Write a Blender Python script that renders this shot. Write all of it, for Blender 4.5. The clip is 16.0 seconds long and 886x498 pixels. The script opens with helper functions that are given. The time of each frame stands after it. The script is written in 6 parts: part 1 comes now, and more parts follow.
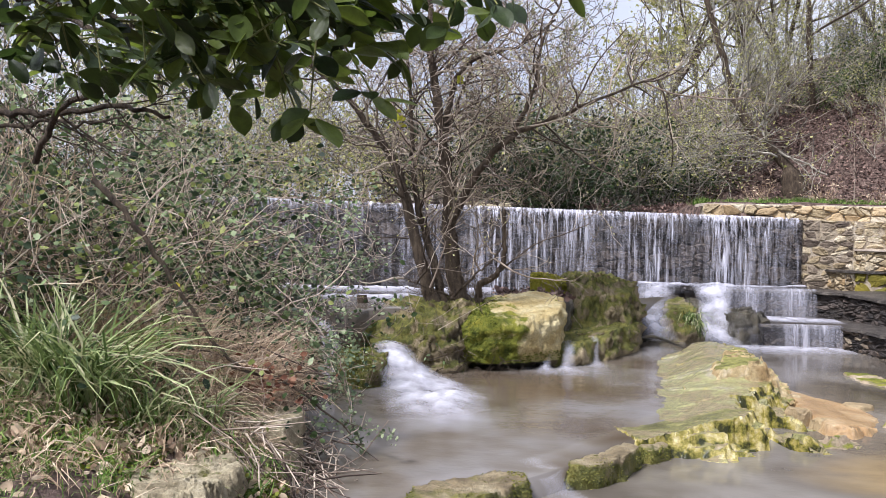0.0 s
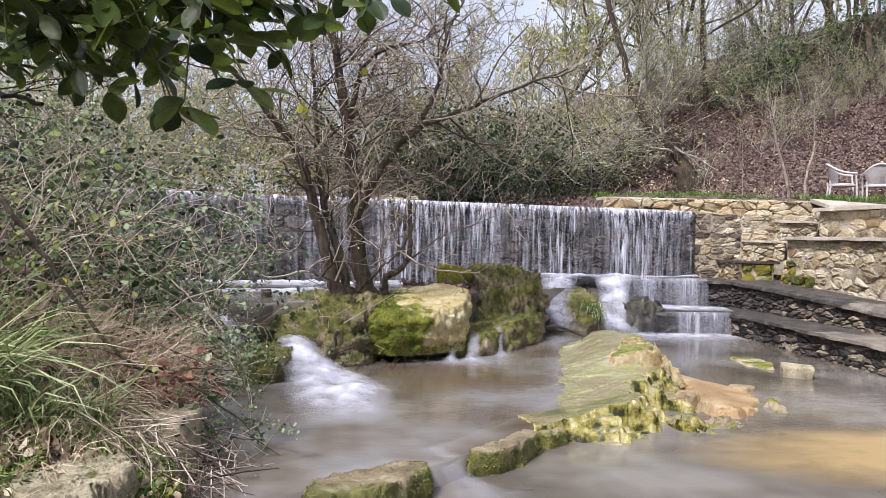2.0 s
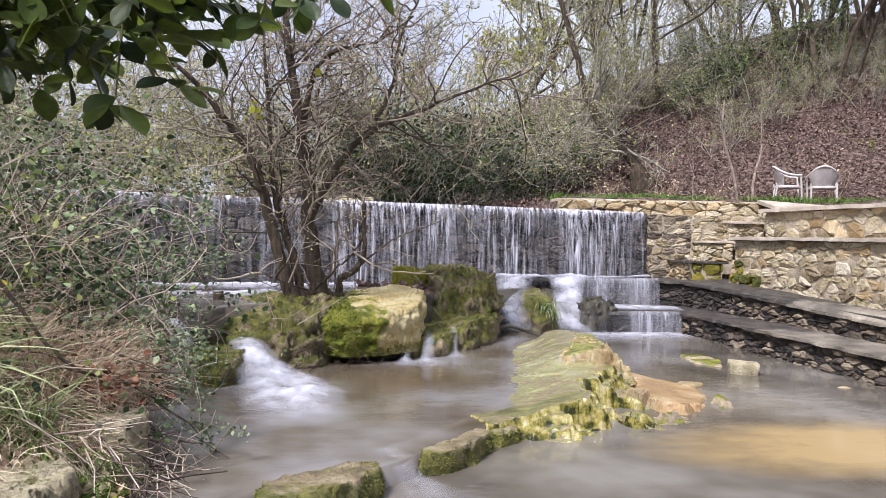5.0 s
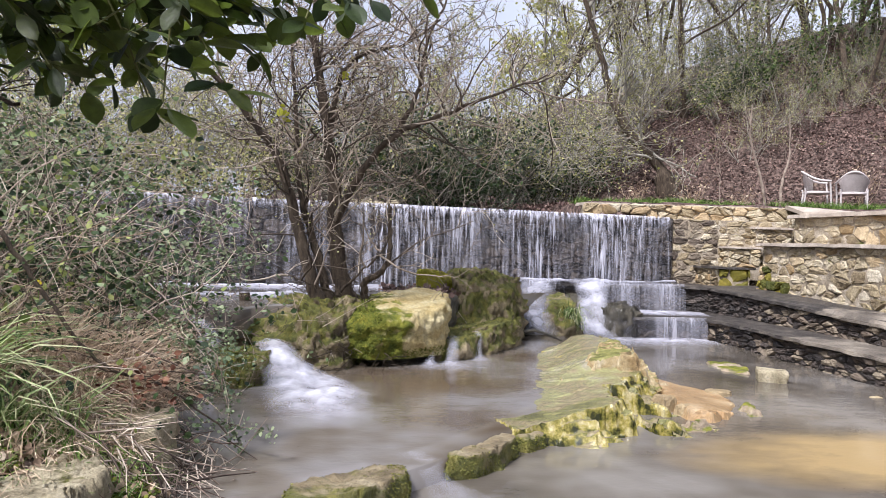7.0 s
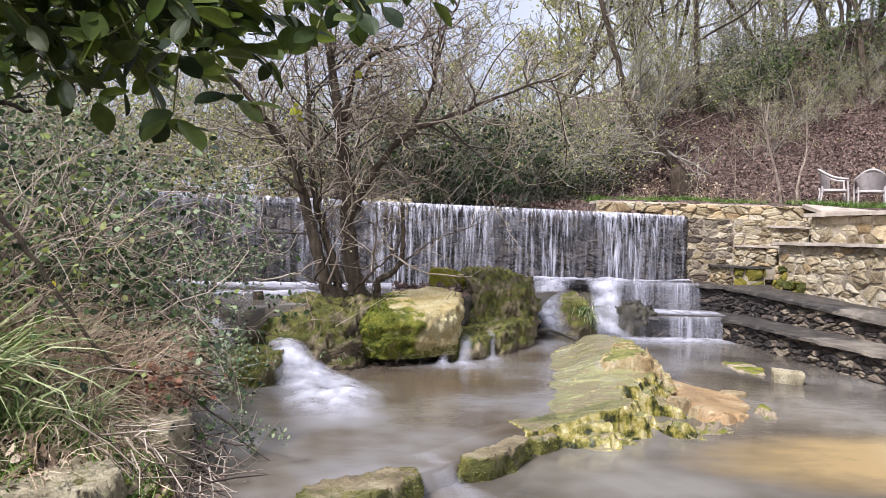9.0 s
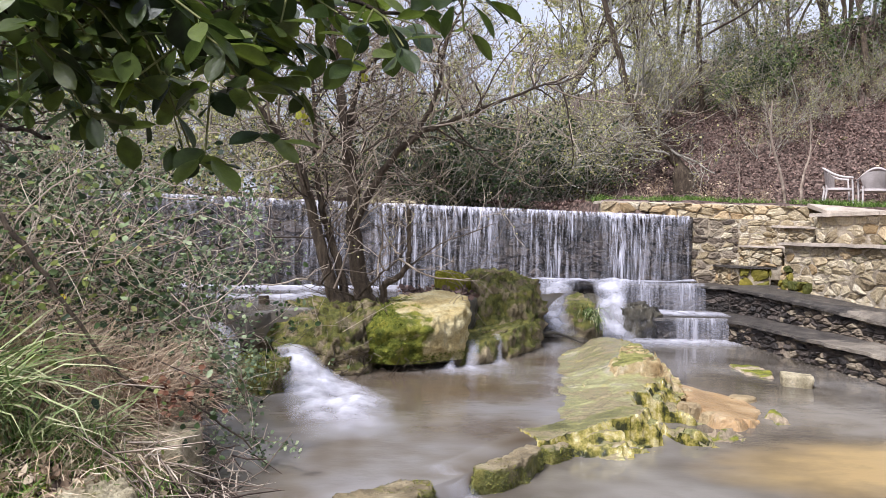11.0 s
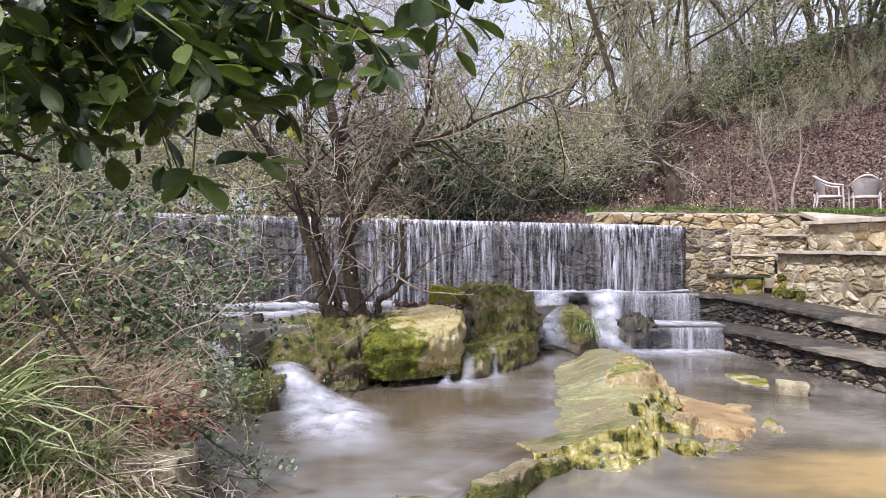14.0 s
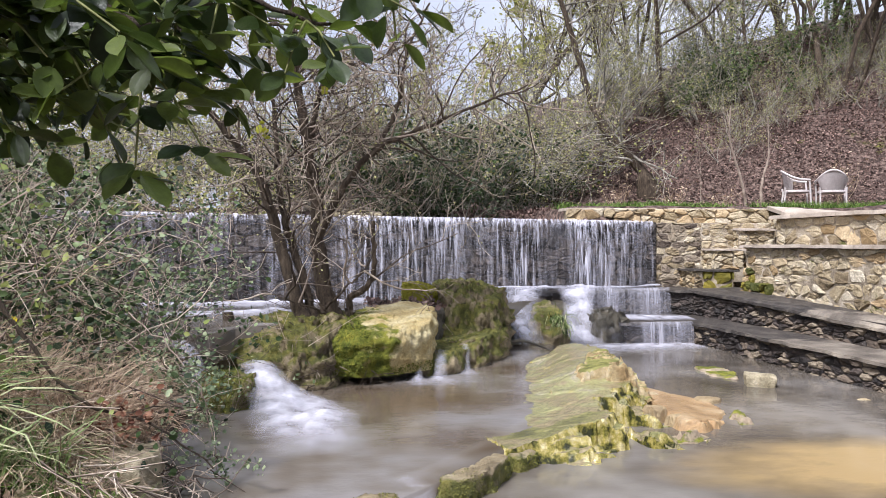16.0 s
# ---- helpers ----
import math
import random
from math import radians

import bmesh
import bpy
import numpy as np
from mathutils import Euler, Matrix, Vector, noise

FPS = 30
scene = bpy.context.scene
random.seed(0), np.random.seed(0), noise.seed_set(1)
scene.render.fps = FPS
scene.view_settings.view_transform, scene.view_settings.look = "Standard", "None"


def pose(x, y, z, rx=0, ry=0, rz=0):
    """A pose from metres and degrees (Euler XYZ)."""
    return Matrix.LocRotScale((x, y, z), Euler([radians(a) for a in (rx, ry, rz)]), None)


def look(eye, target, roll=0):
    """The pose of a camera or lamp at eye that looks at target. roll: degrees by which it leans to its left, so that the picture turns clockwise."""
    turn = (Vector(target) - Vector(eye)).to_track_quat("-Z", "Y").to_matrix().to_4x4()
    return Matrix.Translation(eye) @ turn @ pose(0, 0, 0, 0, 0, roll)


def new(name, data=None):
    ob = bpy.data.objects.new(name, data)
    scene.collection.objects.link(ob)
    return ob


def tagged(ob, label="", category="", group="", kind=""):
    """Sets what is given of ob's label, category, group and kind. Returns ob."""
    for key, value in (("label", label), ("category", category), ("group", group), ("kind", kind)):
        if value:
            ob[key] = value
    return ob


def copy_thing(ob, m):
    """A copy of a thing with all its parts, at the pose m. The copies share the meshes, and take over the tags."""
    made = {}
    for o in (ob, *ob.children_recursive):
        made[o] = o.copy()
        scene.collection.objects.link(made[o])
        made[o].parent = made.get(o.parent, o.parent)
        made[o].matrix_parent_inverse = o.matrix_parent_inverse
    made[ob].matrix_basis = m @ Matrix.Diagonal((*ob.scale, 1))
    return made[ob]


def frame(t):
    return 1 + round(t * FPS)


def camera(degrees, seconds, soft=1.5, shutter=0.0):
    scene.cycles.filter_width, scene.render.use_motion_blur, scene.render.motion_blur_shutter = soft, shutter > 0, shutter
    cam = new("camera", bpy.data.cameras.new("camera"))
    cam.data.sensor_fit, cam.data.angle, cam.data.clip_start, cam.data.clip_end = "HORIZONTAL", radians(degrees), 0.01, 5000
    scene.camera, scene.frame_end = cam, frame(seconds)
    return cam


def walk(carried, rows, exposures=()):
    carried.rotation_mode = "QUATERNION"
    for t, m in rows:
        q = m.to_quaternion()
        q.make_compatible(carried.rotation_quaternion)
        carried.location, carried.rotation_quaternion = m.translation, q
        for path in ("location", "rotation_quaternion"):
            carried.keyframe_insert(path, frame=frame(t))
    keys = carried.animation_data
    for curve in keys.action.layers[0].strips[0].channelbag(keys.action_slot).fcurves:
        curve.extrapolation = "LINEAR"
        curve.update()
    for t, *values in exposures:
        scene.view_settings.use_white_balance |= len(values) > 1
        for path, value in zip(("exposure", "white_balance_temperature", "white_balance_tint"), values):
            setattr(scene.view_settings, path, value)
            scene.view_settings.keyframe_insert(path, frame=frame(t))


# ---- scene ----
cam = camera(61.0, 16.0, soft=0.85)
METRES, EYE, TILT, LEAN, TURN = 0.42, 1.30, -0.883, -1.681, 0.0
ROWS = [
    (0, 0.0078, 0.0208, 0.0259, 0.118, 0.071, -0.025),
    (0.5, 0.0227, 0.0119, 0.0219, -1.146, 0.010, 0.071),
    (1, 0.0676, -0.0111, 0.0131, -2.998, -0.135, 0.117),
    (1.5, 0.1103, -0.0357, 0.0077, -4.829, -0.297, 0.187),
    (2, 0.1320, -0.0430, 0.0090, -6.639, -0.439, 0.280),
    (2.5, 0.1635, -0.0660, 0.0054, -8.131, -0.476, 0.433),
    (3, 0.1880, -0.0692, 0.0014, -9.184, -0.499, 0.496),
    (3.5, 0.2146, -0.0801, -0.0023, -9.750, -0.461, 0.564),
    (4.8, 0.2214, -0.0978, -0.0040, -9.849, -0.360, 0.471),
    (6, 0.1813, -0.0919, 0.0013, -8.994, -0.237, 0.191),
    (6.5, 0.1609, -0.0793, 0.0045, -8.604, -0.176, 0.073),
    (7, 0.1391, -0.0688, 0.0039, -8.150, -0.103, -0.042),
    (7.5, 0.1298, -0.0570, 0.0046, -7.752, -0.087, -0.159),
    (8, 0.1317, -0.0500, 0.0122, -7.448, -0.109, -0.207),
    (8.5, 0.1326, -0.0377, 0.0310, -7.249, -0.179, -0.198),
    (9, 0.1457, -0.0247, 0.0664, -7.154, -0.360, -0.151),
    (10.2, 0.0741, 0.0470, 0.1753, -7.067, -0.646, -0.033),
    (11.5, -0.0115, 0.0994, 0.2516, -7.221, -0.459, 0.115),
    (12, -0.0125, 0.0931, 0.2544, -7.367, -0.167, 0.194),
    (12.5, -0.0101, 0.0863, 0.2545, -7.461, 0.123, 0.358),
    (13, -0.0046, 0.0702, 0.2540, -7.500, 0.406, 0.621),
    (13.5, 0.0171, 0.0787, 0.2470, -7.539, 0.498, 0.856),
    (14, 0.0298, 0.0695, 0.2362, -7.553, 0.477, 1.092),
    (14.5, 0.0474, 0.0760, 0.2313, -7.696, 0.378, 1.232),
    (15, 0.0725, 0.0699, 0.2262, -8.007, 0.308, 1.330),
    (15.5, 0.0927, 0.0588, 0.2224, -8.553, 0.297, 1.470),
    (16, 0.1282, 0.0789, 0.2258, -9.423, 0.189, 1.524),
]
walk(cam, [(t, pose(0, 0, EYE, TILT, LEAN, TURN) @ pose(METRES * x, METRES * y, METRES * z, 90 + pitch, roll, yaw)) for t, x, y, z, yaw, pitch, roll in ROWS], ((0, 0.74, 5980, 14), (16, 0.74, 5980, 14)))

# ---- light ----
world = bpy.data.worlds.new("sky")
scene.world = world
world.use_nodes = True
wn, wl = world.node_tree.nodes, world.node_tree.links
wn.clear()
sky = wn.new("ShaderNodeTexSky")
sky.sky_type, sky.sun_disc = "NISHITA", False
sky.sun_elevation, sky.sun_rotation = radians(51.8), radians(-133)
sky.air_density, sky.dust_density = 1.0, 3.0
coord = wn.new("ShaderNodeTexCoord")
cloud = wn.new("ShaderNodeTexNoise")
cloud.inputs["Scale"].default_value, cloud.inputs["Detail"].default_value = 2.2, 8.0
ramp = wn.new("ShaderNodeValToRGB")
ramp.color_ramp.elements[0].position, ramp.color_ramp.elements[0].color = 0.35, (5.6, 5.9, 6.9, 1)
ramp.color_ramp.elements[1].position, ramp.color_ramp.elements[1].color = 0.62, (8.0, 8.1, 8.7, 1)
mixer = wn.new("ShaderNodeMixRGB")
mixer.inputs[0].default_value = 0.8
back = wn.new("ShaderNodeBackground")
back.inputs["Strength"].default_value = 0.082
wout = wn.new("ShaderNodeOutputWorld")
wl.new(coord.outputs["Generated"], cloud.inputs["Vector"])
wl.new(cloud.outputs["Fac"], ramp.inputs[0])
wl.new(sky.outputs[0], mixer.inputs[1])
wl.new(ramp.outputs[0], mixer.inputs[2])
wl.new(mixer.outputs[0], back.inputs["Color"])
wl.new(back.outputs[0], wout.inputs["Surface"])

sun = new("sun", bpy.data.lights.new("sun", "SUN"))
sun.data.energy, sun.data.angle, sun.data.color = 4.0, radians(12), (1.0, 0.965, 0.92)
sun.matrix_world = look((-5.2, -4.8, 9.0), (0, 0, 0))


# ---- materials ----
def ramped(nt, fac, stops):
    r = nt.nodes.new("ShaderNodeValToRGB")
    while len(r.color_ramp.elements) < len(stops):
        r.color_ramp.elements.new(0.5)
    for e, (p, c) in zip(r.color_ramp.elements, stops):
        e.position, e.color = p, (*c, 1)
    nt.links.new(fac, r.inputs[0])
    return r.outputs[0]


def noise_tex(nt, vec, scale, detail=6.0, rough=0.6):
    n = nt.nodes.new("ShaderNodeTexNoise")
    n.inputs["Scale"].default_value, n.inputs["Detail"].default_value, n.inputs["Roughness"].default_value = scale, detail, rough
    nt.links.new(vec, n.inputs["Vector"])
    return n.outputs["Fac"]


def mixed(nt, fac, a, b, mode="MIX"):
    m = nt.nodes.new("ShaderNodeMixRGB")
    m.blend_type = mode
    for value, socket in ((fac, m.inputs[0]), (a, m.inputs[1]), (b, m.inputs[2])):
        if isinstance(value, (int, float)):
            socket.default_value = value
        elif isinstance(value, tuple):
            socket.default_value = (*value, 1)
        else:
            nt.links.new(value, socket)
    return m.outputs[0]


def math_node(nt, op, a, b=0.0):
    m = nt.nodes.new("ShaderNodeMath")
    m.operation = op
    for value, socket in ((a, m.inputs[0]), (b, m.inputs[1])):
        if isinstance(value, (int, float)):
            socket.default_value = value
        else:
            nt.links.new(value, socket)
    return m.outputs[0]


def surface(name, stops, scale=4.0, rough=0.85, fine=40.0, bump=0.4, vary=0.0, island=0.0, moss=None, stretch=None, see=0.0, spec=0.3, glow=None):
    """A mottled material: colour ramp over coarse noise, darkened by fine noise, with relief; moss on what faces up."""
    m = bpy.data.materials.new(name)
    m.use_nodes = True
    nt = m.node_tree
    b = nt.nodes["Principled BSDF"]
    geo = nt.nodes.new("ShaderNodeNewGeometry")
    vec = geo.outputs["Position"]
    if stretch:
        mp = nt.nodes.new("ShaderNodeMapping")
        mp.inputs["Scale"].default_value = stretch
        nt.links.new(vec, mp.inputs["Vector"])
        vec = mp.outputs[0]
    coarse, grain = noise_tex(nt, vec, scale), noise_tex(nt, vec, fine, 8.0, 0.7)
    fac = coarse
    if vary or island:
        info = nt.nodes.new("ShaderNodeObjectInfo").outputs["Random"] if vary else geo.outputs["Random Per Island"]
        fac = math_node(nt, "ADD", math_node(nt, "MULTIPLY", coarse, 1 - (vary or island)), math_node(nt, "MULTIPLY", info, vary or island))
    col = ramped(nt, fac, stops)
    col = mixed(nt, 0.55, col, ramped(nt, grain, [(0.3, (0.35, 0.35, 0.35)), (0.65, (1.25, 1.25, 1.25))]), "MULTIPLY")
    if moss:
        up = nt.nodes.new("ShaderNodeSeparateXYZ")
        nt.links.new(geo.outputs["Normal"], up.inputs[0])
        patch = noise_tex(nt, vec, moss["scale"], 5.0)
        amount = math_node(nt, "ADD", math_node(nt, "MULTIPLY", up.outputs[2], moss["up"]), math_node(nt, "MULTIPLY", patch, 2.0))
        if "side" in moss:
            away = nt.nodes.new("ShaderNodeVectorMath")
            away.operation = "DOT_PRODUCT"
            nt.links.new(geo.outputs["Position"], away.inputs[0])
            away.inputs[1].default_value = moss["side"]
            amount = math_node(nt, "ADD", amount, away.outputs["Value"])
        mask = ramped(nt, math_node(nt, "SUBTRACT", amount, moss["cut"]), [(0.42, (0, 0, 0)), (0.6, (1, 1, 1))])
        tint = ramped(nt, noise_tex(nt, vec, 9.0), moss["stops"])
        tint = mixed(nt, 0.6, tint, ramped(nt, noise_tex(nt, vec, 130.0), [(0.3, (0.3, 0.3, 0.3)), (0.7, (1.3, 1.3, 1.3))]), "MULTIPLY")
        col = mixed(nt, mask, col, tint)
    nt.links.new(col, b.inputs["Base Color"])
    b.inputs["Roughness"].default_value = rough
    b.inputs["Specular IOR Level"].default_value = spec
    bp = nt.nodes.new("ShaderNodeBump")
    bp.inputs["Strength"].default_value, bp.inputs["Distance"].default_value = bump, 0.035
    nt.links.new(grain, bp.inputs["Height"])
    nt.links.new(bp.outputs[0], b.inputs["Normal"])
    if see:
        tr = nt.nodes.new("ShaderNodeBsdfTranslucent")
        nt.links.new(mixed(nt, 1.0, col, glow, "MULTIPLY") if glow else col, tr.inputs["Color"])
        mx = nt.nodes.new("ShaderNodeMixShader")
        mx.inputs[0].default_value = see
        nt.links.new(b.outputs[0], mx.inputs[1])
        nt.links.new(tr.outputs[0], mx.inputs[2])
        nt.links.new(mx.outputs[0], nt.nodes["Material Output"].inputs["Surface"])
    return m


MOSS_BRIGHT = [(0.3, (0.05, 0.07, 0.012)), (0.5, (0.17, 0.18, 0.02)), (0.7, (0.34, 0.31, 0.045))]
MOSS_SLAB = [(0.4, (0.03, 0.032, 0.008)), (0.46, (0.16, 0.145, 0.025)), (0.52, (0.35, 0.29, 0.075)), (0.62, (0.56, 0.48, 0.25))]
MOSS_DARK = [(0.3, (0.045, 0.05, 0.014)), (0.5, (0.13, 0.13, 0.03)), (0.7, (0.27, 0.235, 0.06))]
LIMESTONE = [(0.25, (0.2, 0.15, 0.105)), (0.5, (0.4, 0.315, 0.22)), (0.75, (0.61, 0.52, 0.4))]

M_LITTER = surface("leaf_litter", [(0.36, (0.03, 0.021, 0.017)), (0.5, (0.11, 0.073, 0.06)), (0.64, (0.24, 0.17, 0.14))], 11.0, 0.95, 45.0, 1.0, moss=dict(scale=1.4, up=0.1, cut=0.95, stops=MOSS_DARK))
M_STONE = surface("rubble_stone", [(0.25, (0.2, 0.15, 0.09)), (0.42, (0.42, 0.335, 0.205)), (0.58, (0.57, 0.475, 0.32)), (0.78, (0.74, 0.66, 0.52))], 7.0, 0.85, 38.0, 1.0, vary=0.42, moss=dict(scale=2.0, up=0.3, cut=0.92, stops=MOSS_DARK))
M_WET = surface("wet_stone", [(0.25, (0.02, 0.017, 0.016)), (0.5, (0.052, 0.042, 0.037)), (0.75, (0.12, 0.095, 0.08))], 5.0, 0.45, 40.0, 0.8, vary=0.5, spec=0.4)
M_MORTAR = surface("mortar", [(0.3, (0.17, 0.135, 0.095)), (0.5, (0.4, 0.33, 0.24)), (0.7, (0.6, 0.52, 0.41))], 6.0, 0.95, 60.0, 0.8)
M_CAP = surface("concrete_cap", [(0.3, (0.34, 0.28, 0.22)), (0.7, (0.58, 0.5, 0.42))], 3.0, 0.8, 60.0, 0.3)
M_TREAD = surface("damp_concrete", [(0.3, (0.09, 0.075, 0.06)), (0.45, (0.19, 0.16, 0.128)), (0.58, (0.31, 0.265, 0.21)), (0.72, (0.48, 0.41, 0.32))], 2.6, 0.5, 40.0, 0.8, moss=dict(scale=1.6, up=0.0, cut=4.6, side=(0.0, 0.5, 0.0), stops=[(0.35, (0.035, 0.03, 0.026)), (0.5, (0.075, 0.064, 0.055)), (0.65, (0.14, 0.12, 0.1))]), spec=0.4)
M_OCHRE = surface("ochre_stone", [(0.25, (0.26, 0.18, 0.09)), (0.5, (0.44, 0.32, 0.18)), (0.75, (0.58, 0.46, 0.29))], 5.0, 0.85, 45.0, 0.6, vary=0.5)
M_DAMP = surface("damp_stone", [(0.25, (0.09, 0.068, 0.052)), (0.5, (0.19, 0.148, 0.11)), (0.75, (0.34, 0.28, 0.2))], 5.0, 0.6, 45.0, 0.8, vary=0.5)
M_GREENSTONE = surface("algae_stone", [(0.25, (0.035, 0.045, 0.01)), (0.5, (0.1, 0.1, 0.015)), (0.75, (0.26, 0.21, 0.03))], 6.0, 0.6, 45.0, 0.6, vary=0.4)
M_DARK = surface("wet_mortar", [(0.3, (0.03, 0.026, 0.023)), (0.5, (0.075, 0.063, 0.055)), (0.7, (0.15, 0.125, 0.105))], 5.0, 0.45, 50.0, 0.8)
M_WETROCK = surface("wet_rock", [(0.25, (0.03, 0.027, 0.02)), (0.5, (0.075, 0.065, 0.045)), (0.75, (0.14, 0.12, 0.08))], 5.0, 0.3, 26.0, 1.0, spec=0.5)
M_ROCK = surface("mossy_limestone", LIMESTONE, 4.0, 0.85, 30.0, 0.8, moss=dict(scale=3.6, up=0.3, cut=0.68, stops=MOSS_BRIGHT))
M_BLOCK = surface("mossy_block", [(0.25, (0.34, 0.24, 0.09)), (0.45, (0.52, 0.41, 0.19)), (0.6, (0.62, 0.53, 0.3)), (0.75, (0.72, 0.64, 0.45))], 5.0, 0.85, 34.0, 1.0, moss=dict(scale=3.4, up=0.1, cut=-0.75, side=(-1.5, 0.0, -0.7), stops=MOSS_BRIGHT))
M_YELLOWMOSS = surface("yellow_moss", [(0.15, (0.1, 0.1, 0.012)), (0.5, (0.3, 0.28, 0.03)), (0.85, (0.45, 0.4, 0.07))], 4.0, 0.9, 60.0, 0.1, island=0.6)
M_SLAB = surface("wet_mossy_slab", [(0.32, (0.1, 0.095, 0.035)), (0.42, (0.19, 0.18, 0.065)), (0.5, (0.24, 0.19, 0.11)), (0.58, (0.26, 0.25, 0.11)), (0.7, (0.32, 0.28, 0.2))], 2.4, 0.2, 26.0, 0.35, moss=dict(scale=3.4, up=-1.6, cut=-0.55, stops=MOSS_SLAB), spec=0.5)
M_CHUNK = surface("ochre_chunk", [(0.28, (0.1, 0.065, 0.03)), (0.42, (0.36, 0.25, 0.12)), (0.55, (0.54, 0.42, 0.23)), (0.7, (0.68, 0.58, 0.4))], 7.0, 0.75, 30.0, 1.0, moss=dict(scale=3.0, up=0.9, cut=1.15, stops=[(0.35, (0.1, 0.1, 0.025)), (0.5, (0.26, 0.25, 0.07)), (0.65, (0.4, 0.37, 0.13))]))
M_SHELF = surface("ochre_shelf", [(0.25, (0.22, 0.155, 0.075)), (0.5, (0.4, 0.3, 0.165)), (0.75, (0.56, 0.48, 0.32))], 4.0, 0.5, 30.0, 0.8, spec=0.5)
M_MOSSY = surface("mossy_rock", [(0.25, (0.11, 0.088, 0.055)), (0.5, (0.27, 0.215, 0.13)), (0.75, (0.43, 0.35, 0.22))], 4.0, 0.8, 26.0, 1.0, moss=dict(scale=3.2, up=0.45, cut=0.66, stops=MOSS_DARK))
M_BARK = surface("bark", [(0.3, (0.035, 0.025, 0.018)), (0.55, (0.095, 0.07, 0.048)), (0.75, (0.18, 0.14, 0.1))], 9.0, 0.95, 60.0, 0.9, stretch=(3, 3, 0.6))
M_TWIG = surface("twig_bark", [(0.3, (0.07, 0.048, 0.038)), (0.48, (0.2, 0.148, 0.115)), (0.72, (0.6, 0.5, 0.4))], 5.0, 0.9, 30.0, 0.2, island=0.6)
M_TREETWIG = surface("dark_twig", [(0.3, (0.07, 0.052, 0.04)), (0.5, (0.23, 0.18, 0.14)), (0.75, (0.5, 0.42, 0.33))], 5.0, 0.9, 30.0, 0.2, island=0.6)
M_FARWOOD = surface("far_bark", [(0.3, (0.11, 0.1, 0.085)), (0.5, (0.27, 0.25, 0.205)), (0.7, (0.54, 0.5, 0.42))], 2.0, 0.95, 20.0, 0.3, island=0.4)
M_LEAF = surface("evergreen_leaf", [(0.2, (0.02, 0.034, 0.013)), (0.5, (0.055, 0.082, 0.02)), (0.85, (0.125, 0.16, 0.036))], 8.0, 0.36, 50.0, 0.15, vary=0.75, see=0.42, spec=0.5, glow=(1.4, 1.45, 0.85))
M_BRAMBLE = surface("bramble_leaf", [(0.22, (0.018, 0.034, 0.014)), (0.5, (0.09, 0.14, 0.05)), (0.7, (0.2, 0.27, 0.115)), (0.9, (0.44, 0.5, 0.3))], 3.0, 0.45, 50.0, 0.1, island=0.75, see=0.3)
M_BUD = surface("spring_buds", [(0.2, (0.22, 0.23, 0.06)), (0.5, (0.43, 0.43, 0.15)), (0.85, (0.66, 0.62, 0.3))], 1.0, 0.7, 20.0, 0.1, island=0.7, see=0.4)
M_IVY = surface("ivy_leaf", [(0.2, (0.012, 0.025, 0.01)), (0.5, (0.035, 0.06, 0.02)), (0.85, (0.08, 0.12, 0.04))], 2.0, 0.45, 20.0, 0.1, island=0.7, see=0.2)
M_HOLLY = surface("holly_leaf", [(0.2, (0.03, 0.055, 0.018)), (0.5, (0.09, 0.135, 0.04)), (0.85, (0.24, 0.31, 0.1))], 2.0, 0.45, 20.0, 0.1, island=0.7, see=0.3)
M_GRASS = surface("grass_blade", [(0.2, (0.06, 0.12, 0.02)), (0.6, (0.17, 0.28, 0.05)), (0.9, (0.34, 0.44, 0.13))], 3.0, 0.6, 30.0, 0.1, island=0.7, see=0.3)
M_STRAW = surface("dead_grass", [(0.2, (0.2, 0.13, 0.085)), (0.5, (0.52, 0.385, 0.26)), (0.9, (0.78, 0.65, 0.48))], 3.0, 0.85, 30.0, 0.1, island=0.7, see=0.15)
M_FRESH = surface("fresh_leaf", [(0.2, (0.3, 0.33, 0.02)), (0.8, (0.5, 0.5, 0.05))], 5.0, 0.5, 40.0, 0.1, see=0.4)
M_SEDGE = surface("sedge_blade", [(0.2, (0.06, 0.1, 0.025)), (0.5, (0.22, 0.29, 0.09)), (0.72, (0.5, 0.55, 0.28)), (0.9, (0.7, 0.62, 0.42))], 3.0, 0.4, 30.0, 0.1, island=0.8, see=0.3)
M_TRAIL = surface("trail_leaf", [(0.2, (0.09, 0.13, 0.07)), (0.5, (0.2, 0.255, 0.14)), (0.85, (0.4, 0.45, 0.26))], 3.0, 0.5, 50.0, 0.1, island=0.7, see=0.3)
M_LITTERLEAF = surface("fallen_leaf", [(0.2, (0.06, 0.036, 0.03)), (0.5, (0.16, 0.1, 0.085)), (0.85, (0.34, 0.23, 0.19))], 5.0, 0.8, 40.0, 0.2, island=0.8)
M_LIGHTLEAF = surface("light_leaf", [(0.2, (0.1, 0.14, 0.035)), (0.5, (0.25, 0.3, 0.08)), (0.85, (0.46, 0.5, 0.17))], 3.0, 0.5, 50.0, 0.1, island=0.7, see=0.4)
M_PALE = surface("pale_limestone", [(0.28, (0.18, 0.145, 0.08)), (0.45, (0.44, 0.37, 0.24)), (0.6, (0.6, 0.52, 0.35)), (0.75, (0.72, 0.64, 0.49))], 9.0, 0.85, 50.0, 1.0, moss=dict(scale=6.0, up=0.1, cut=0.82, stops=MOSS_DARK))
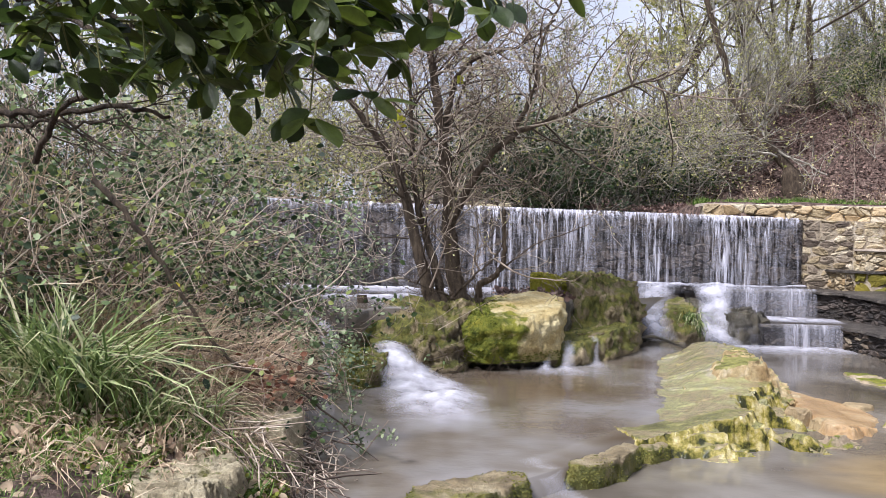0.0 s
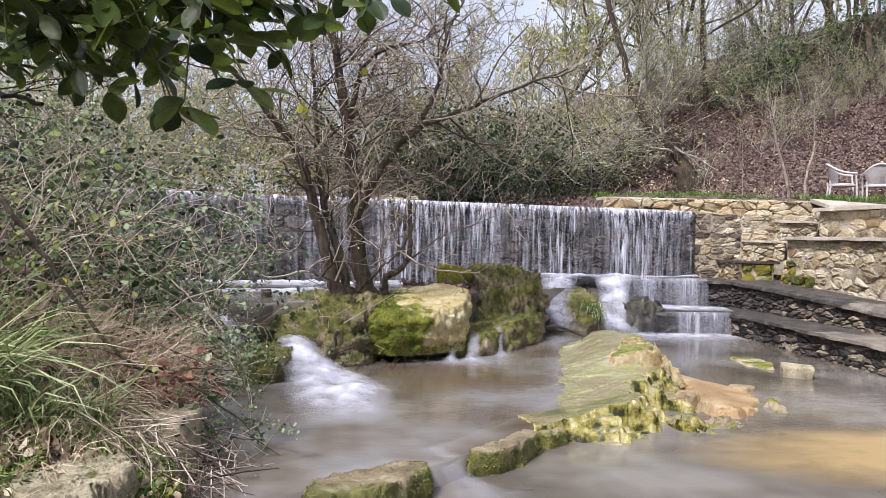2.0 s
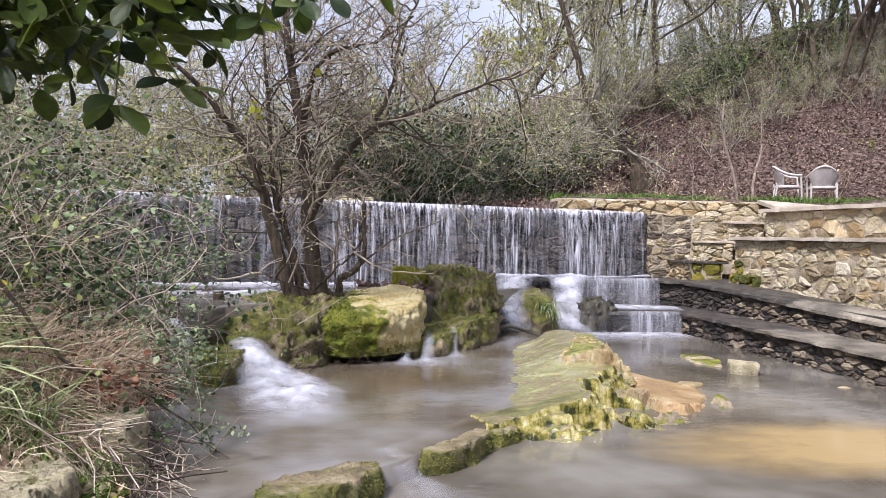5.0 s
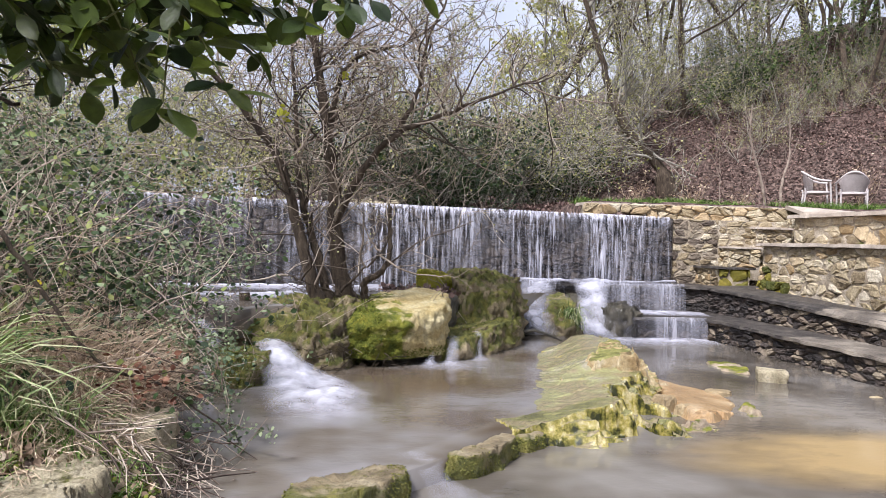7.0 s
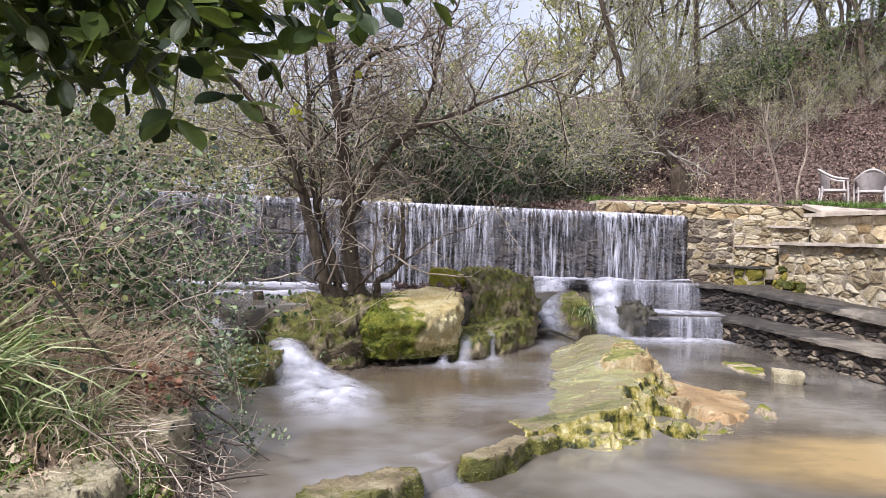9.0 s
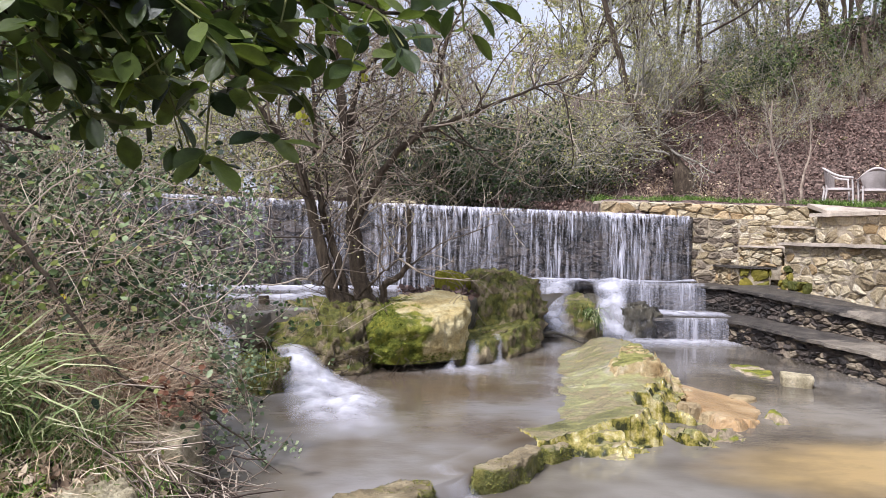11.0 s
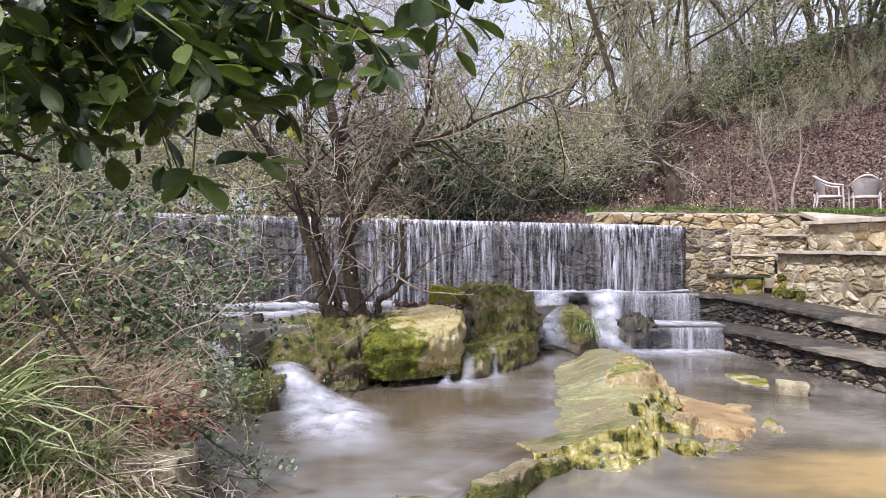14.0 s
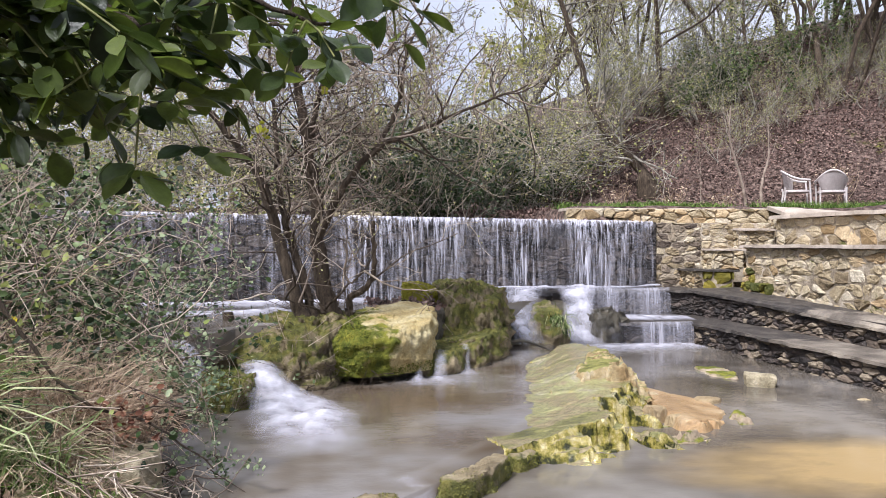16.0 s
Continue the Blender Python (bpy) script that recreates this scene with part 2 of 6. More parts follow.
M_LIP = surface("wet_mossy_lip", [(0.28, (0.12, 0.09, 0.05)), (0.5, (0.27, 0.21, 0.12)), (0.72, (0.42, 0.35, 0.22))], 7.0, 0.5, 34.0, 0.9, moss=dict(scale=3.6, up=-0.5, cut=0.15, stops=MOSS_DARK), spec=0.4)
M_RAMP = surface("orange_shelf", [(0.28, (0.22, 0.13, 0.06)), (0.5, (0.42, 0.27, 0.13)), (0.72, (0.52, 0.39, 0.23))], 5.0, 0.35, 30.0, 0.7, spec=0.5)
M_YELLOW = surface("yellow_petal", [(0.2, (0.7, 0.55, 0.02)), (0.8, (0.85, 0.7, 0.04))], 5.0, 0.6, 40.0, 0.1)
M_SHOOT = surface("green_shoot", [(0.3, (0.1, 0.11, 0.03)), (0.7, (0.2, 0.2, 0.07))], 5.0, 0.6, 40.0, 0.1)
M_TUFT = surface("moss_tuft", [(0.15, (0.04, 0.06, 0.01)), (0.5, (0.125, 0.15, 0.02)), (0.85, (0.28, 0.29, 0.045))], 4.0, 0.9, 60.0, 0.1, island=0.6)
M_DARKTUFT = surface("dark_moss_tuft", [(0.15, (0.04, 0.045, 0.012)), (0.5, (0.16, 0.16, 0.035)), (0.85, (0.28, 0.265, 0.065))], 4.0, 0.9, 60.0, 0.1, island=0.6)
M_CHAIR = surface("pale_resin_weave", [(0.3, (0.5, 0.44, 0.42)), (0.7, (0.68, 0.62, 0.6))], 4.0, 0.6, 90.0, 0.3)
M_DEADLEAF = surface("dead_leaf", [(0.2, (0.08, 0.03, 0.018)), (0.5, (0.2, 0.085, 0.05)), (0.85, (0.34, 0.19, 0.12))], 5.0, 0.8, 40.0, 0.2, island=0.7, see=0.2)


def water_material(name, stops, rough=0.12, bump=0.25, scale=(2.2, 2.2, 2.2), flow=(0.35, 1.3, 1.0), bed_or_shade=None):
    """Turbid running water: colour drifts in long streaks along the flow; the last argument is (centre, radii, colour)
    of a patch: a bed that shows through, or painted shade.
    """
    m = bpy.data.materials.new(name)
    m.use_nodes = True
    nt = m.node_tree
    b = nt.nodes["Principled BSDF"]
    geo = nt.nodes.new("ShaderNodeNewGeometry")
    mp, fl = nt.nodes.new("ShaderNodeMapping"), nt.nodes.new("ShaderNodeMapping")
    mp.inputs["Scale"].default_value = scale
    fl.inputs["Scale"].default_value = flow
    fl.inputs["Rotation"].default_value = (0, 0, 0.35)
    nt.links.new(geo.outputs["Position"], mp.inputs["Vector"])
    nt.links.new(geo.outputs["Position"], fl.inputs["Vector"])
    broad = noise_tex(nt, geo.outputs["Position"], 0.8, 3.0)
    streak = noise_tex(nt, fl.outputs[0], 2.6, 6.0, 0.6)
    both = math_node(nt, "ADD", math_node(nt, "MULTIPLY", broad, 0.93), math_node(nt, "MULTIPLY", streak, 0.07))
    col = ramped(nt, both, stops)
    if bed_or_shade:
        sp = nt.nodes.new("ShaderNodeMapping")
        sp.inputs["Location"].default_value = tuple(-c / r for c, r in zip(bed_or_shade[0], bed_or_shade[1]))
        sp.inputs["Scale"].default_value = tuple(1 / r for r in bed_or_shade[1])
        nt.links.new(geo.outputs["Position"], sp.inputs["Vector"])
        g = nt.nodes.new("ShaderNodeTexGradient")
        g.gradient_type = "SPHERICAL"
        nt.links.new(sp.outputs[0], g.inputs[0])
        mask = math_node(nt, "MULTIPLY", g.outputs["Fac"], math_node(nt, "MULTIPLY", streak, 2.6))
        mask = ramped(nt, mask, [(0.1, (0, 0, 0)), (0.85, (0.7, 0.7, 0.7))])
        col = mixed(nt, mask, col, bed_or_shade[2])
    nt.links.new(col, b.inputs["Base Color"])
    b.inputs["Roughness"].default_value, b.inputs["IOR"].default_value = rough, 1.33
    b.inputs["Specular IOR Level"].default_value = 0.5
    bp = nt.nodes.new("ShaderNodeBump")
    bp.inputs["Strength"].default_value, bp.inputs["Distance"].default_value = bump, 0.05
    nt.links.new(noise_tex(nt, mp.outputs[0], 3.0, 4.0), bp.inputs["Height"])
    nt.links.new(bp.outputs[0], b.inputs["Normal"])
    return m


def foam_material(name, stretch, low, high, cut=(0.35, 0.65)):
    """White running water: streaked, partly see-through."""
    m = bpy.data.materials.new(name)
    m.use_nodes = True
    nt = m.node_tree
    b = nt.nodes["Principled BSDF"]
    b.inputs["Base Color"].default_value = (0.8, 0.79, 0.89, 1)
    b.inputs["Roughness"].default_value = 0.35
    tc = nt.nodes.new("ShaderNodeTexCoord")
    mp = nt.nodes.new("ShaderNodeMapping")
    mp.inputs["Scale"].default_value = stretch
    nt.links.new(tc.outputs["Object"], mp.inputs["Vector"])
    n = noise_tex(nt, mp.outputs[0], 1.0, 5.0, 0.65)
    at = nt.nodes.new("ShaderNodeAttribute")
    at.attribute_name = "thick"
    a = ramped(nt, n, [(cut[0], (low,) * 3), (cut[1], (high,) * 3)])
    extra = math_node(nt, "MULTIPLY", math_node(nt, "MAXIMUM", math_node(nt, "SUBTRACT", at.outputs["Fac"], 1.0), 0.0), 1.6)
    a = math_node(nt, "ADD", math_node(nt, "MULTIPLY", a, math_node(nt, "MINIMUM", at.outputs["Fac"], 1.0)), extra)
    a = math_node(nt, "MINIMUM", a, 0.97)
    nt.links.new(a, b.inputs["Alpha"])
    return m


MURK = [(0.36, (0.07, 0.059, 0.046)), (0.5, (0.125, 0.108, 0.089)), (0.64, (0.2, 0.182, 0.162))]
BROWN = [(0.36, (0.085, 0.062, 0.042)), (0.47, (0.145, 0.124, 0.102)), (0.6, (0.215, 0.202, 0.196))]
M_POOL = water_material("murky_pool", MURK, 0.07, 0.08, (1.6, 2.4, 2.0), (0.6, 1.2, 1.0), ((3.6, 4.3, 0.0), (1.7, 0.8, 1.0), (0.46, 0.32, 0.14)))
# Brown bed, darkened to paint the block's shadow and reflection into the water's colour.
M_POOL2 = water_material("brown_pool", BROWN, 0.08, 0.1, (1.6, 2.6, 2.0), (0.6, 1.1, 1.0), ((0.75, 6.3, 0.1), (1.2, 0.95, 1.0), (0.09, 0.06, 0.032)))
M_FALL = foam_material("falling_water", (22.0, 22.0, 0.7), 0.0, 0.92, (0.46, 0.7))
M_FOAM = foam_material("foam", (3.4, 3.4, 3.4), 0.25, 0.88, (0.28, 0.7))
M_SILK = foam_material("silky_falling_water", (13.0, 13.0, 0.8), 0.2, 0.85, (0.32, 0.7))
M_VEIL = foam_material("thin_falling_water", (38.0, 38.0, 1.2), 0.0, 0.7, (0.5, 0.72))


# ---- mesh helpers ----
def mesh_of(name, verts, faces, mat, smooth=True):
    me = bpy.data.meshes.new(name)
    verts = np.asarray(verts, np.float32).reshape(-1, 3)
    me.vertices.add(len(verts))
    me.vertices.foreach_set("co", verts.ravel())
    groups = faces if isinstance(faces, list) else [faces]
    groups = [np.asarray(g, np.int32) for g in groups if len(g)]
    total = sum(g.size for g in groups)
    me.loops.add(total)
    me.polygons.add(sum(len(g) for g in groups))
    me.loops.foreach_set("vertex_index", np.concatenate([g.ravel() for g in groups]))
    sizes = np.concatenate([np.full(len(g), g.shape[1]) for g in groups])
    me.polygons.foreach_set("loop_start", np.concatenate([[0], np.cumsum(sizes)[:-1]]).astype(np.int32))
    me.polygons.foreach_set("use_smooth", np.full(len(sizes), smooth))
    me.materials.append(mat)
    me.update(calc_edges=True)
    return me


def thing(name, me, label="", category="", group="", kind="", parent=None):
    ob = new(name, me)
    if parent:
        ob.parent = parent
    return tagged(ob, label, category, group, kind)


def part(name, bm, material, parent, label=""):
    me = bpy.data.meshes.new(name)
    bm.to_mesh(me)
    bm.free()
    me.materials.append(material)
    ob = new(name, me)
    ob.parent = parent
    return tagged(ob, label)


def tubes(lines, sides=4):
    """Tapered tubes along polylines: [(points, radii)] to vertices and quads."""
    vs, fs, base = [], [], 0
    ang = np.linspace(0, 2 * np.pi, sides, endpoint=False)
    ca, sa = np.cos(ang)[None, :, None], np.sin(ang)[None, :, None]
    for pts, rad in lines:
        pts = np.asarray(pts, float)
        n = len(pts)
        tan = np.gradient(pts, axis=0)
        tan /= np.linalg.norm(tan, axis=1, keepdims=True) + 1e-9
        ref = np.array([0.31, 0.23, 0.92]) if abs(tan[0] @ [0.31, 0.23, 0.92]) < 0.9 else np.array([1.0, 0, 0])
        u = np.cross(tan, ref)
        u /= np.linalg.norm(u, axis=1, keepdims=True) + 1e-9
        w = np.cross(tan, u)
        vs.append((pts[:, None] + np.asarray(rad, float)[:, None, None] * (ca * u[:, None] + sa * w[:, None])).reshape(-1, 3))
        i = np.arange(n - 1)[:, None] * sides
        j = np.arange(sides)[None]
        k = (np.arange(sides)[None] + 1) % sides
        fs.append(np.stack([base + i + j, base + i + k, base + i + sides + k, base + i + sides + j], -1).reshape(-1, 4))
        base += n * sides
    return np.concatenate(vs), np.concatenate(fs)


def blades(lines, widths):
    """Flat tapering blades along polylines, folded a little along the middle: vertices and quads."""
    vs, fs, base = [], [], 0
    for (pts, side), w in zip(lines, widths):
        pts = np.asarray(pts, float)
        n = len(pts)
        taper = w * (1 - np.linspace(0, 1, n) ** 2 * 0.95)
        vs.append(np.stack([pts - taper[:, None] * side, pts + np.array([0, 0, -0.15 * w]), pts + taper[:, None] * side], 1).reshape(-1, 3))
        i = np.arange(n - 1)[:, None] * 3 + np.array([0, 1])[None]
        fs.append((base + np.stack([i, i + 1, i + 4, i + 3], -1)).reshape(-1, 4))
        base += 3 * n
    return np.concatenate(vs), np.concatenate(fs)


def leaves(centres, rng, size, spread=0.5, long=1.5):
    """Small folded leaves with random turns: six vertices each."""
    c = np.asarray(centres, float)
    n = len(c)
    a = rng.normal(size=(n, 3))
    a[:, 2] *= 0.5
    a /= np.linalg.norm(a, axis=1, keepdims=True)
    b = np.cross(a, rng.normal(size=(n, 3)))
    b /= np.linalg.norm(b, axis=1, keepdims=True)
    up = np.cross(a, b)
    s = size * (1 + spread * rng.uniform(-1, 1, (n, 1)))
    L, W = a * s * long, b * s * 0.5
    v = np.stack([c, c + L * 0.35 + W, c + L * 0.75 + W * 0.8, c + L, c + L * 0.75 - W * 0.8, c + L * 0.35 - W], 1)
    v[:, [0, 3]] -= (up * s * 0.12)[:, None]
    i = np.arange(n)[:, None] * 6
    return v.reshape(-1, 3), np.concatenate([i + np.array([[0, 1, 2, 3]]), i + np.array([[0, 3, 4, 5]])])


def grow(rng, p, d, length, radius, depth, out, kids=4, wander=0.25, lift=0.15, ratio=0.6, angle=0.8, steps=6, tips=None):
    """A limb that wanders and bears smaller limbs."""
    pts, dirs = [np.array(p, float)], []
    d = np.array(d, float) / np.linalg.norm(d)
    for _ in range(steps):
        d = d + rng.normal(0, wander, 3) * 0.5 + np.array([0, 0, lift * 0.3])
        d /= np.linalg.norm(d)
        dirs.append(d)
        pts.append(pts[-1] + d * length / steps)
    end = 0.45 if depth else 0.3
    out.setdefault(depth, []).append((np.array(pts), radius * np.linspace(1, end, steps + 1)))
    if tips is not None and depth == 0:
        tips.extend(pts[1:])
    if depth:
        for k in range(kids):
            f = rng.uniform(0.25, 1.0)
            i = min(int(f * steps), steps - 1)
            q = pts[i] + (pts[i + 1] - pts[i]) * (f * steps - i)
            side = rng.normal(size=3)
            side -= side @ dirs[i] * dirs[i]
            side /= np.linalg.norm(side) + 1e-9
            nd = dirs[i] * math.cos(angle) + side * math.sin(angle)
            grow(rng, q, nd, length * ratio * rng.uniform(0.7, 1.2), radius * (1 - 0.55 * f) * 0.6, depth - 1, out, kids, wander, lift, ratio, angle, steps, tips)


def ring_rock(outline, z0, z1, seed, lumps=0.06, scale=3.0, top=None, over=0.0, layers=10, density=96, flat=1.0, crag=0.35, strata=0.16):
    """A rock from its plan outline: sides from z0 to z1 with noise and layering, and a top that follows top(x, y)."""
    o = np.array(outline, float)
    seg = np.linalg.norm(np.roll(o, -1, 0) - o, axis=1)
    cum = np.concatenate([[0], np.cumsum(seg)])
    s = np.linspace(0, cum[-1], density, endpoint=False)
    closed = np.vstack([o, o[:1]])
    ring = np.stack([np.interp(s, cum, closed[:, k]) for k in (0, 1)], 1)
    for _ in range(2):
        ring = 0.5 * ring + 0.25 * (np.roll(ring, 1, 0) + np.roll(ring, -1, 0))
    mid = ring.mean(0)
    rows = []
    for k in range(layers + 1):
        f = k / layers
        shrink = 1.0 + over * (f - 0.5) - 0.1 * max(0, f - 0.8) / 0.2
        rows.append(np.column_stack([mid + (ring - mid) * shrink, np.full(density, f)]))
    for k in range(1, layers + 3):
        g = 1 - k / (layers + 3)
        rows.append(np.column_stack([mid + (ring - mid) * (1.0 + over * 0.5 - 0.1) * g, np.full(density, 1.0)]))
    v = np.concatenate(rows)
    v = np.vstack([v, [*mid, 1.0]])
    out = []
    for x, y, f in v:
        zt = top(x, y) if top else z1
        z = z0 + (zt - z0) * f
        q = Vector((x * scale + seed * 7.3, y * scale, z * scale))
        n = noise.fractal(q, 0.9, 2.1, 5)
        h = noise.fractal(q * 4.1, 0.6, 2.1, 5)
        near, _ = noise.voronoi(q * 1.5 + Vector((0.4 * n, 0.4 * h, 0)))
        chip = min(near[1] - near[0], 0.5) * 2 - 0.5
        close, _ = noise.voronoi(q * 4.6 + Vector((0.5 * h, 0.5 * n, seed)))
        bit = (min(close[1] - close[0], 0.5) * 2 - 0.5) * crag + 0.5 * crag * noise.fractal(q * 13, 0.8, 2.0, 3)
        away = np.array([x, y]) - mid
        away = away / (np.linalg.norm(away) + 1e-6)
        shelf = strata * lumps * (1 if math.sin(z * 42 + 4 * n) > 0 else -1)
        side = lumps * (0.9 * n + 0.4 * h + 0.6 * chip + 0.6 * bit) + (shelf if 0 < f < 1 else 0)
        out.append((x + away[0] * side, y + away[1] * side, z + lumps * (0.5 * n + 0.22 * h + 0.3 * chip + 0.4 * bit) * (0.3 + 0.7 * f) * (flat if f == 1 else 1)))
    n_rows = len(rows)
    i = np.arange(n_rows - 1)[:, None] * density
    j = np.arange(density)[None]
    k = (np.arange(density)[None] + 1) % density
    quads = np.stack([i + j, i + k, i + density + k, i + density + j], -1).reshape(-1, 4)
    last = (n_rows - 1) * density
    tris = np.stack([last + np.arange(density), last + (np.arange(density) + 1) % density, np.full(density, n_rows * density)], -1)
    return out, [quads, tris]


# ---- ground ----
WEIR_A, WEIR_B = np.array([-3.6, 9.86]), np.array([5.55, 11.69])


def smooth(a, b, v):
    u = np.clip((v - a) / (b - a), 0.0, 1.0)
    return u * u * (3 - 2 * u)


def weir_y(x):
    return 10.76 + 0.2 * (x - 0.89)


def bank_x(y):
    return np.interp(y, [-5, 0.5, 2.6, 3.4, 4.5, 5.2, 6.2, 7.0, 8, 9, 12, 16, 30], [2.5, 2.5, 0.1, -0.62, -0.88, -1.0, -1.1, -1.5, -2.1, -2.6, -3.6, -3.5, -3])


def ground_z(x, y):
    left = bank_x(y) - x
    bank = 0.05 + 0.3 * smooth(0, 0.35, left) + 0.22 * smooth(0.3, 1.1, left) + 0.85 * smooth(1.1, 3.6, left) + 0.6 * smooth(3, 9, left)
    inland = -0.6 - x
    shore = 0.02 + 0.15 * smooth(0, 0.5, left) + 0.25 * smooth(0, 0.8, inland) + 0.9 * smooth(0.6, 3.4, inland) + 0.6 * smooth(3, 9, inland)
    near = smooth(3.6, 2.4, y)
    bank = bank * (1 - near) + shore * near
    z = np.where(left > 0, bank, -0.5)
    up = smooth(0.3, 0.8, y - weir_y(x))
    valley = 1.2 + 0.85 * smooth(13.0, 15.5, y - 0.15 * x)
    z = np.where((left <= 0), z * (1 - up) + valley * up, z * (1 - up) + np.maximum(z, valley) * up)
    right = smooth(7.6, 7.9, x) * smooth(12.0, 11.0, y)
    z = z * (1 - right) + 1.86 * right
    right2 = smooth(12.0, 12.3, y + 0.19 * (x - 6)) * smooth(4.35, 4.6, x)
    z = z * (1 - right2) + np.maximum(z, 2.06) * right2
    right3 = smooth(8.3, 9.5, x)
    z = z * (1 - right3) + np.maximum(z, 2.06) * right3
    d = np.minimum((x - 8) * 0.6 + (y - 16) * 0.8 - 0.6, (x - 6) * 0.98 + (y - 16) * 0.2)
    run = 20.0
    hill = 0.72 * run * (1 - np.exp(-np.maximum(d, 0) / run)) * smooth(-0.5, 2.5, d)
    back = 0.05 * np.maximum(y - 20, 0) / (1 + np.maximum(y - 20, 0) / 60)
    return z + hill + back


def height(x, y):
    return float(ground_z(np.array(float(x)), np.array(float(y))))


def axis(lo, hi, step, far, ratio=1.22):
    core = list(np.arange(lo, hi + 1e-6, step))
    s, v = step, hi
    while v < far:
        s *= ratio
        v += s
        core.append(v)
    s, v = step, lo
    while v > -far:
        s *= ratio
        v -= s
        core.insert(0, v)
    return np.array(core)


def build_ground():
    xs, ys = axis(-8, 22, 0.13, 600), axis(-2, 30, 0.13, 600)
    X, Y = np.meshgrid(xs, ys)
    Z = ground_z(X, Y)
    rough = np.array([noise.fractal(Vector((x * 1.3, y * 1.3, 0)), 0.8, 2.1, 5) for x, y in zip(X.ravel(), Y.ravel())]).reshape(X.shape)
    flat = (X > 4.2) & (X < 8.2) & (Y < 12.4)
    Z = Z + np.where(flat, 0, 0.07 + 0.1 * smooth(16, 19, Y)) * rough
    n, m = len(xs), len(ys)
    i = np.arange(m - 1)[:, None] * n + np.arange(n - 1)[None]
    faces = np.stack([i, i + 1, i + n + 1, i + n], -1).reshape(-1, 4)
    me = mesh_of("ground", np.stack([X, Y, Z], -1), faces, M_LITTER)
    return thing("ground", me, "brown leaf-littered earth of the wooded valley", "ground", kind="structure")


build_ground()


# ---- water ----
def sheet(name, outline, z, mat, label, step=0.12, wave=0.006):
    bm = bmesh.new()
    f = bm.faces.new([bm.verts.new((x, y, z)) for x, y in outline])
    bmesh.ops.triangulate(bm, faces=[f])
    for _ in range(5):
        long = [e for e in bm.edges if e.calc_length() > step * 3]
        if not long:
            break
        bmesh.ops.subdivide_edges(bm, edges=long, cuts=1)
        bmesh.ops.triangulate(bm, faces=bm.faces[:])
    rim = [e for e in bm.edges if e.is_boundary]
    for v in bm.verts:
        v.co.z += wave * noise.fractal(v.co * 2.2, 1.0, 2.0, 3)
    skirt = bmesh.ops.extrude_edge_only(bm, edges=rim)
    for v in [g for g in skirt["geom"] if isinstance(g, bmesh.types.BMVert)]:
        v.co.z -= 0.25
    for f in bm.faces:
        f.smooth = True
    me = bpy.data.meshes.new(name)
    bm.to_mesh(me)
    bm.free()
    me.materials.append(mat)
    return thing(name, me, label, "water", kind="structure")


sheet("water_lower", [(-2.2, -4), (5.6, -4), (5.6, 10.4), (2.6, 10.4), (-2.2, 6)], 0.0, M_POOL, "calm murky brown pool below the steps")
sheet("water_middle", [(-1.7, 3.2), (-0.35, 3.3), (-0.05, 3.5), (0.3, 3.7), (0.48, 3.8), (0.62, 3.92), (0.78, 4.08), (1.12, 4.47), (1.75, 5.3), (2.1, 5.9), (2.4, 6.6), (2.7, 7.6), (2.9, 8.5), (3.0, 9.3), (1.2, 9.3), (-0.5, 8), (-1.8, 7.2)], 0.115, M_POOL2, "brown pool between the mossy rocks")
sheet("water_upper", [(-4.2, 7.4), (-1.5, 6.5), (-0.85, 6.7), (-0.7, 7.2), (0.5, 8.3), (1.5, 9.2), (2.6, 9.8), (3.3, 10.5), (3.4, 11.3), (-4.2, 9.8)], 0.6, M_POOL, "shallow pool at the foot of the weir")
sheet("water_upstream", [(-3.6, 9.9), (5.5, 11.75), (5.6, 13), (3, 16), (-3, 16)], 1.77, M_POOL, "still water held behind the weir")


def water_mesh(name, v, th, rows, cols, mat):
    i = np.arange(rows)[:, None] * (cols + 1) + np.arange(cols)[None]
    faces = np.stack([i, i + 1, i + cols + 2, i + cols + 1], -1).reshape(-1, 4)
    me = mesh_of(name, v, faces, mat)
    at = me.attributes.new("thick", "FLOAT", "POINT")
    at.data.foreach_set("value", np.array(th, np.float32))
    return me


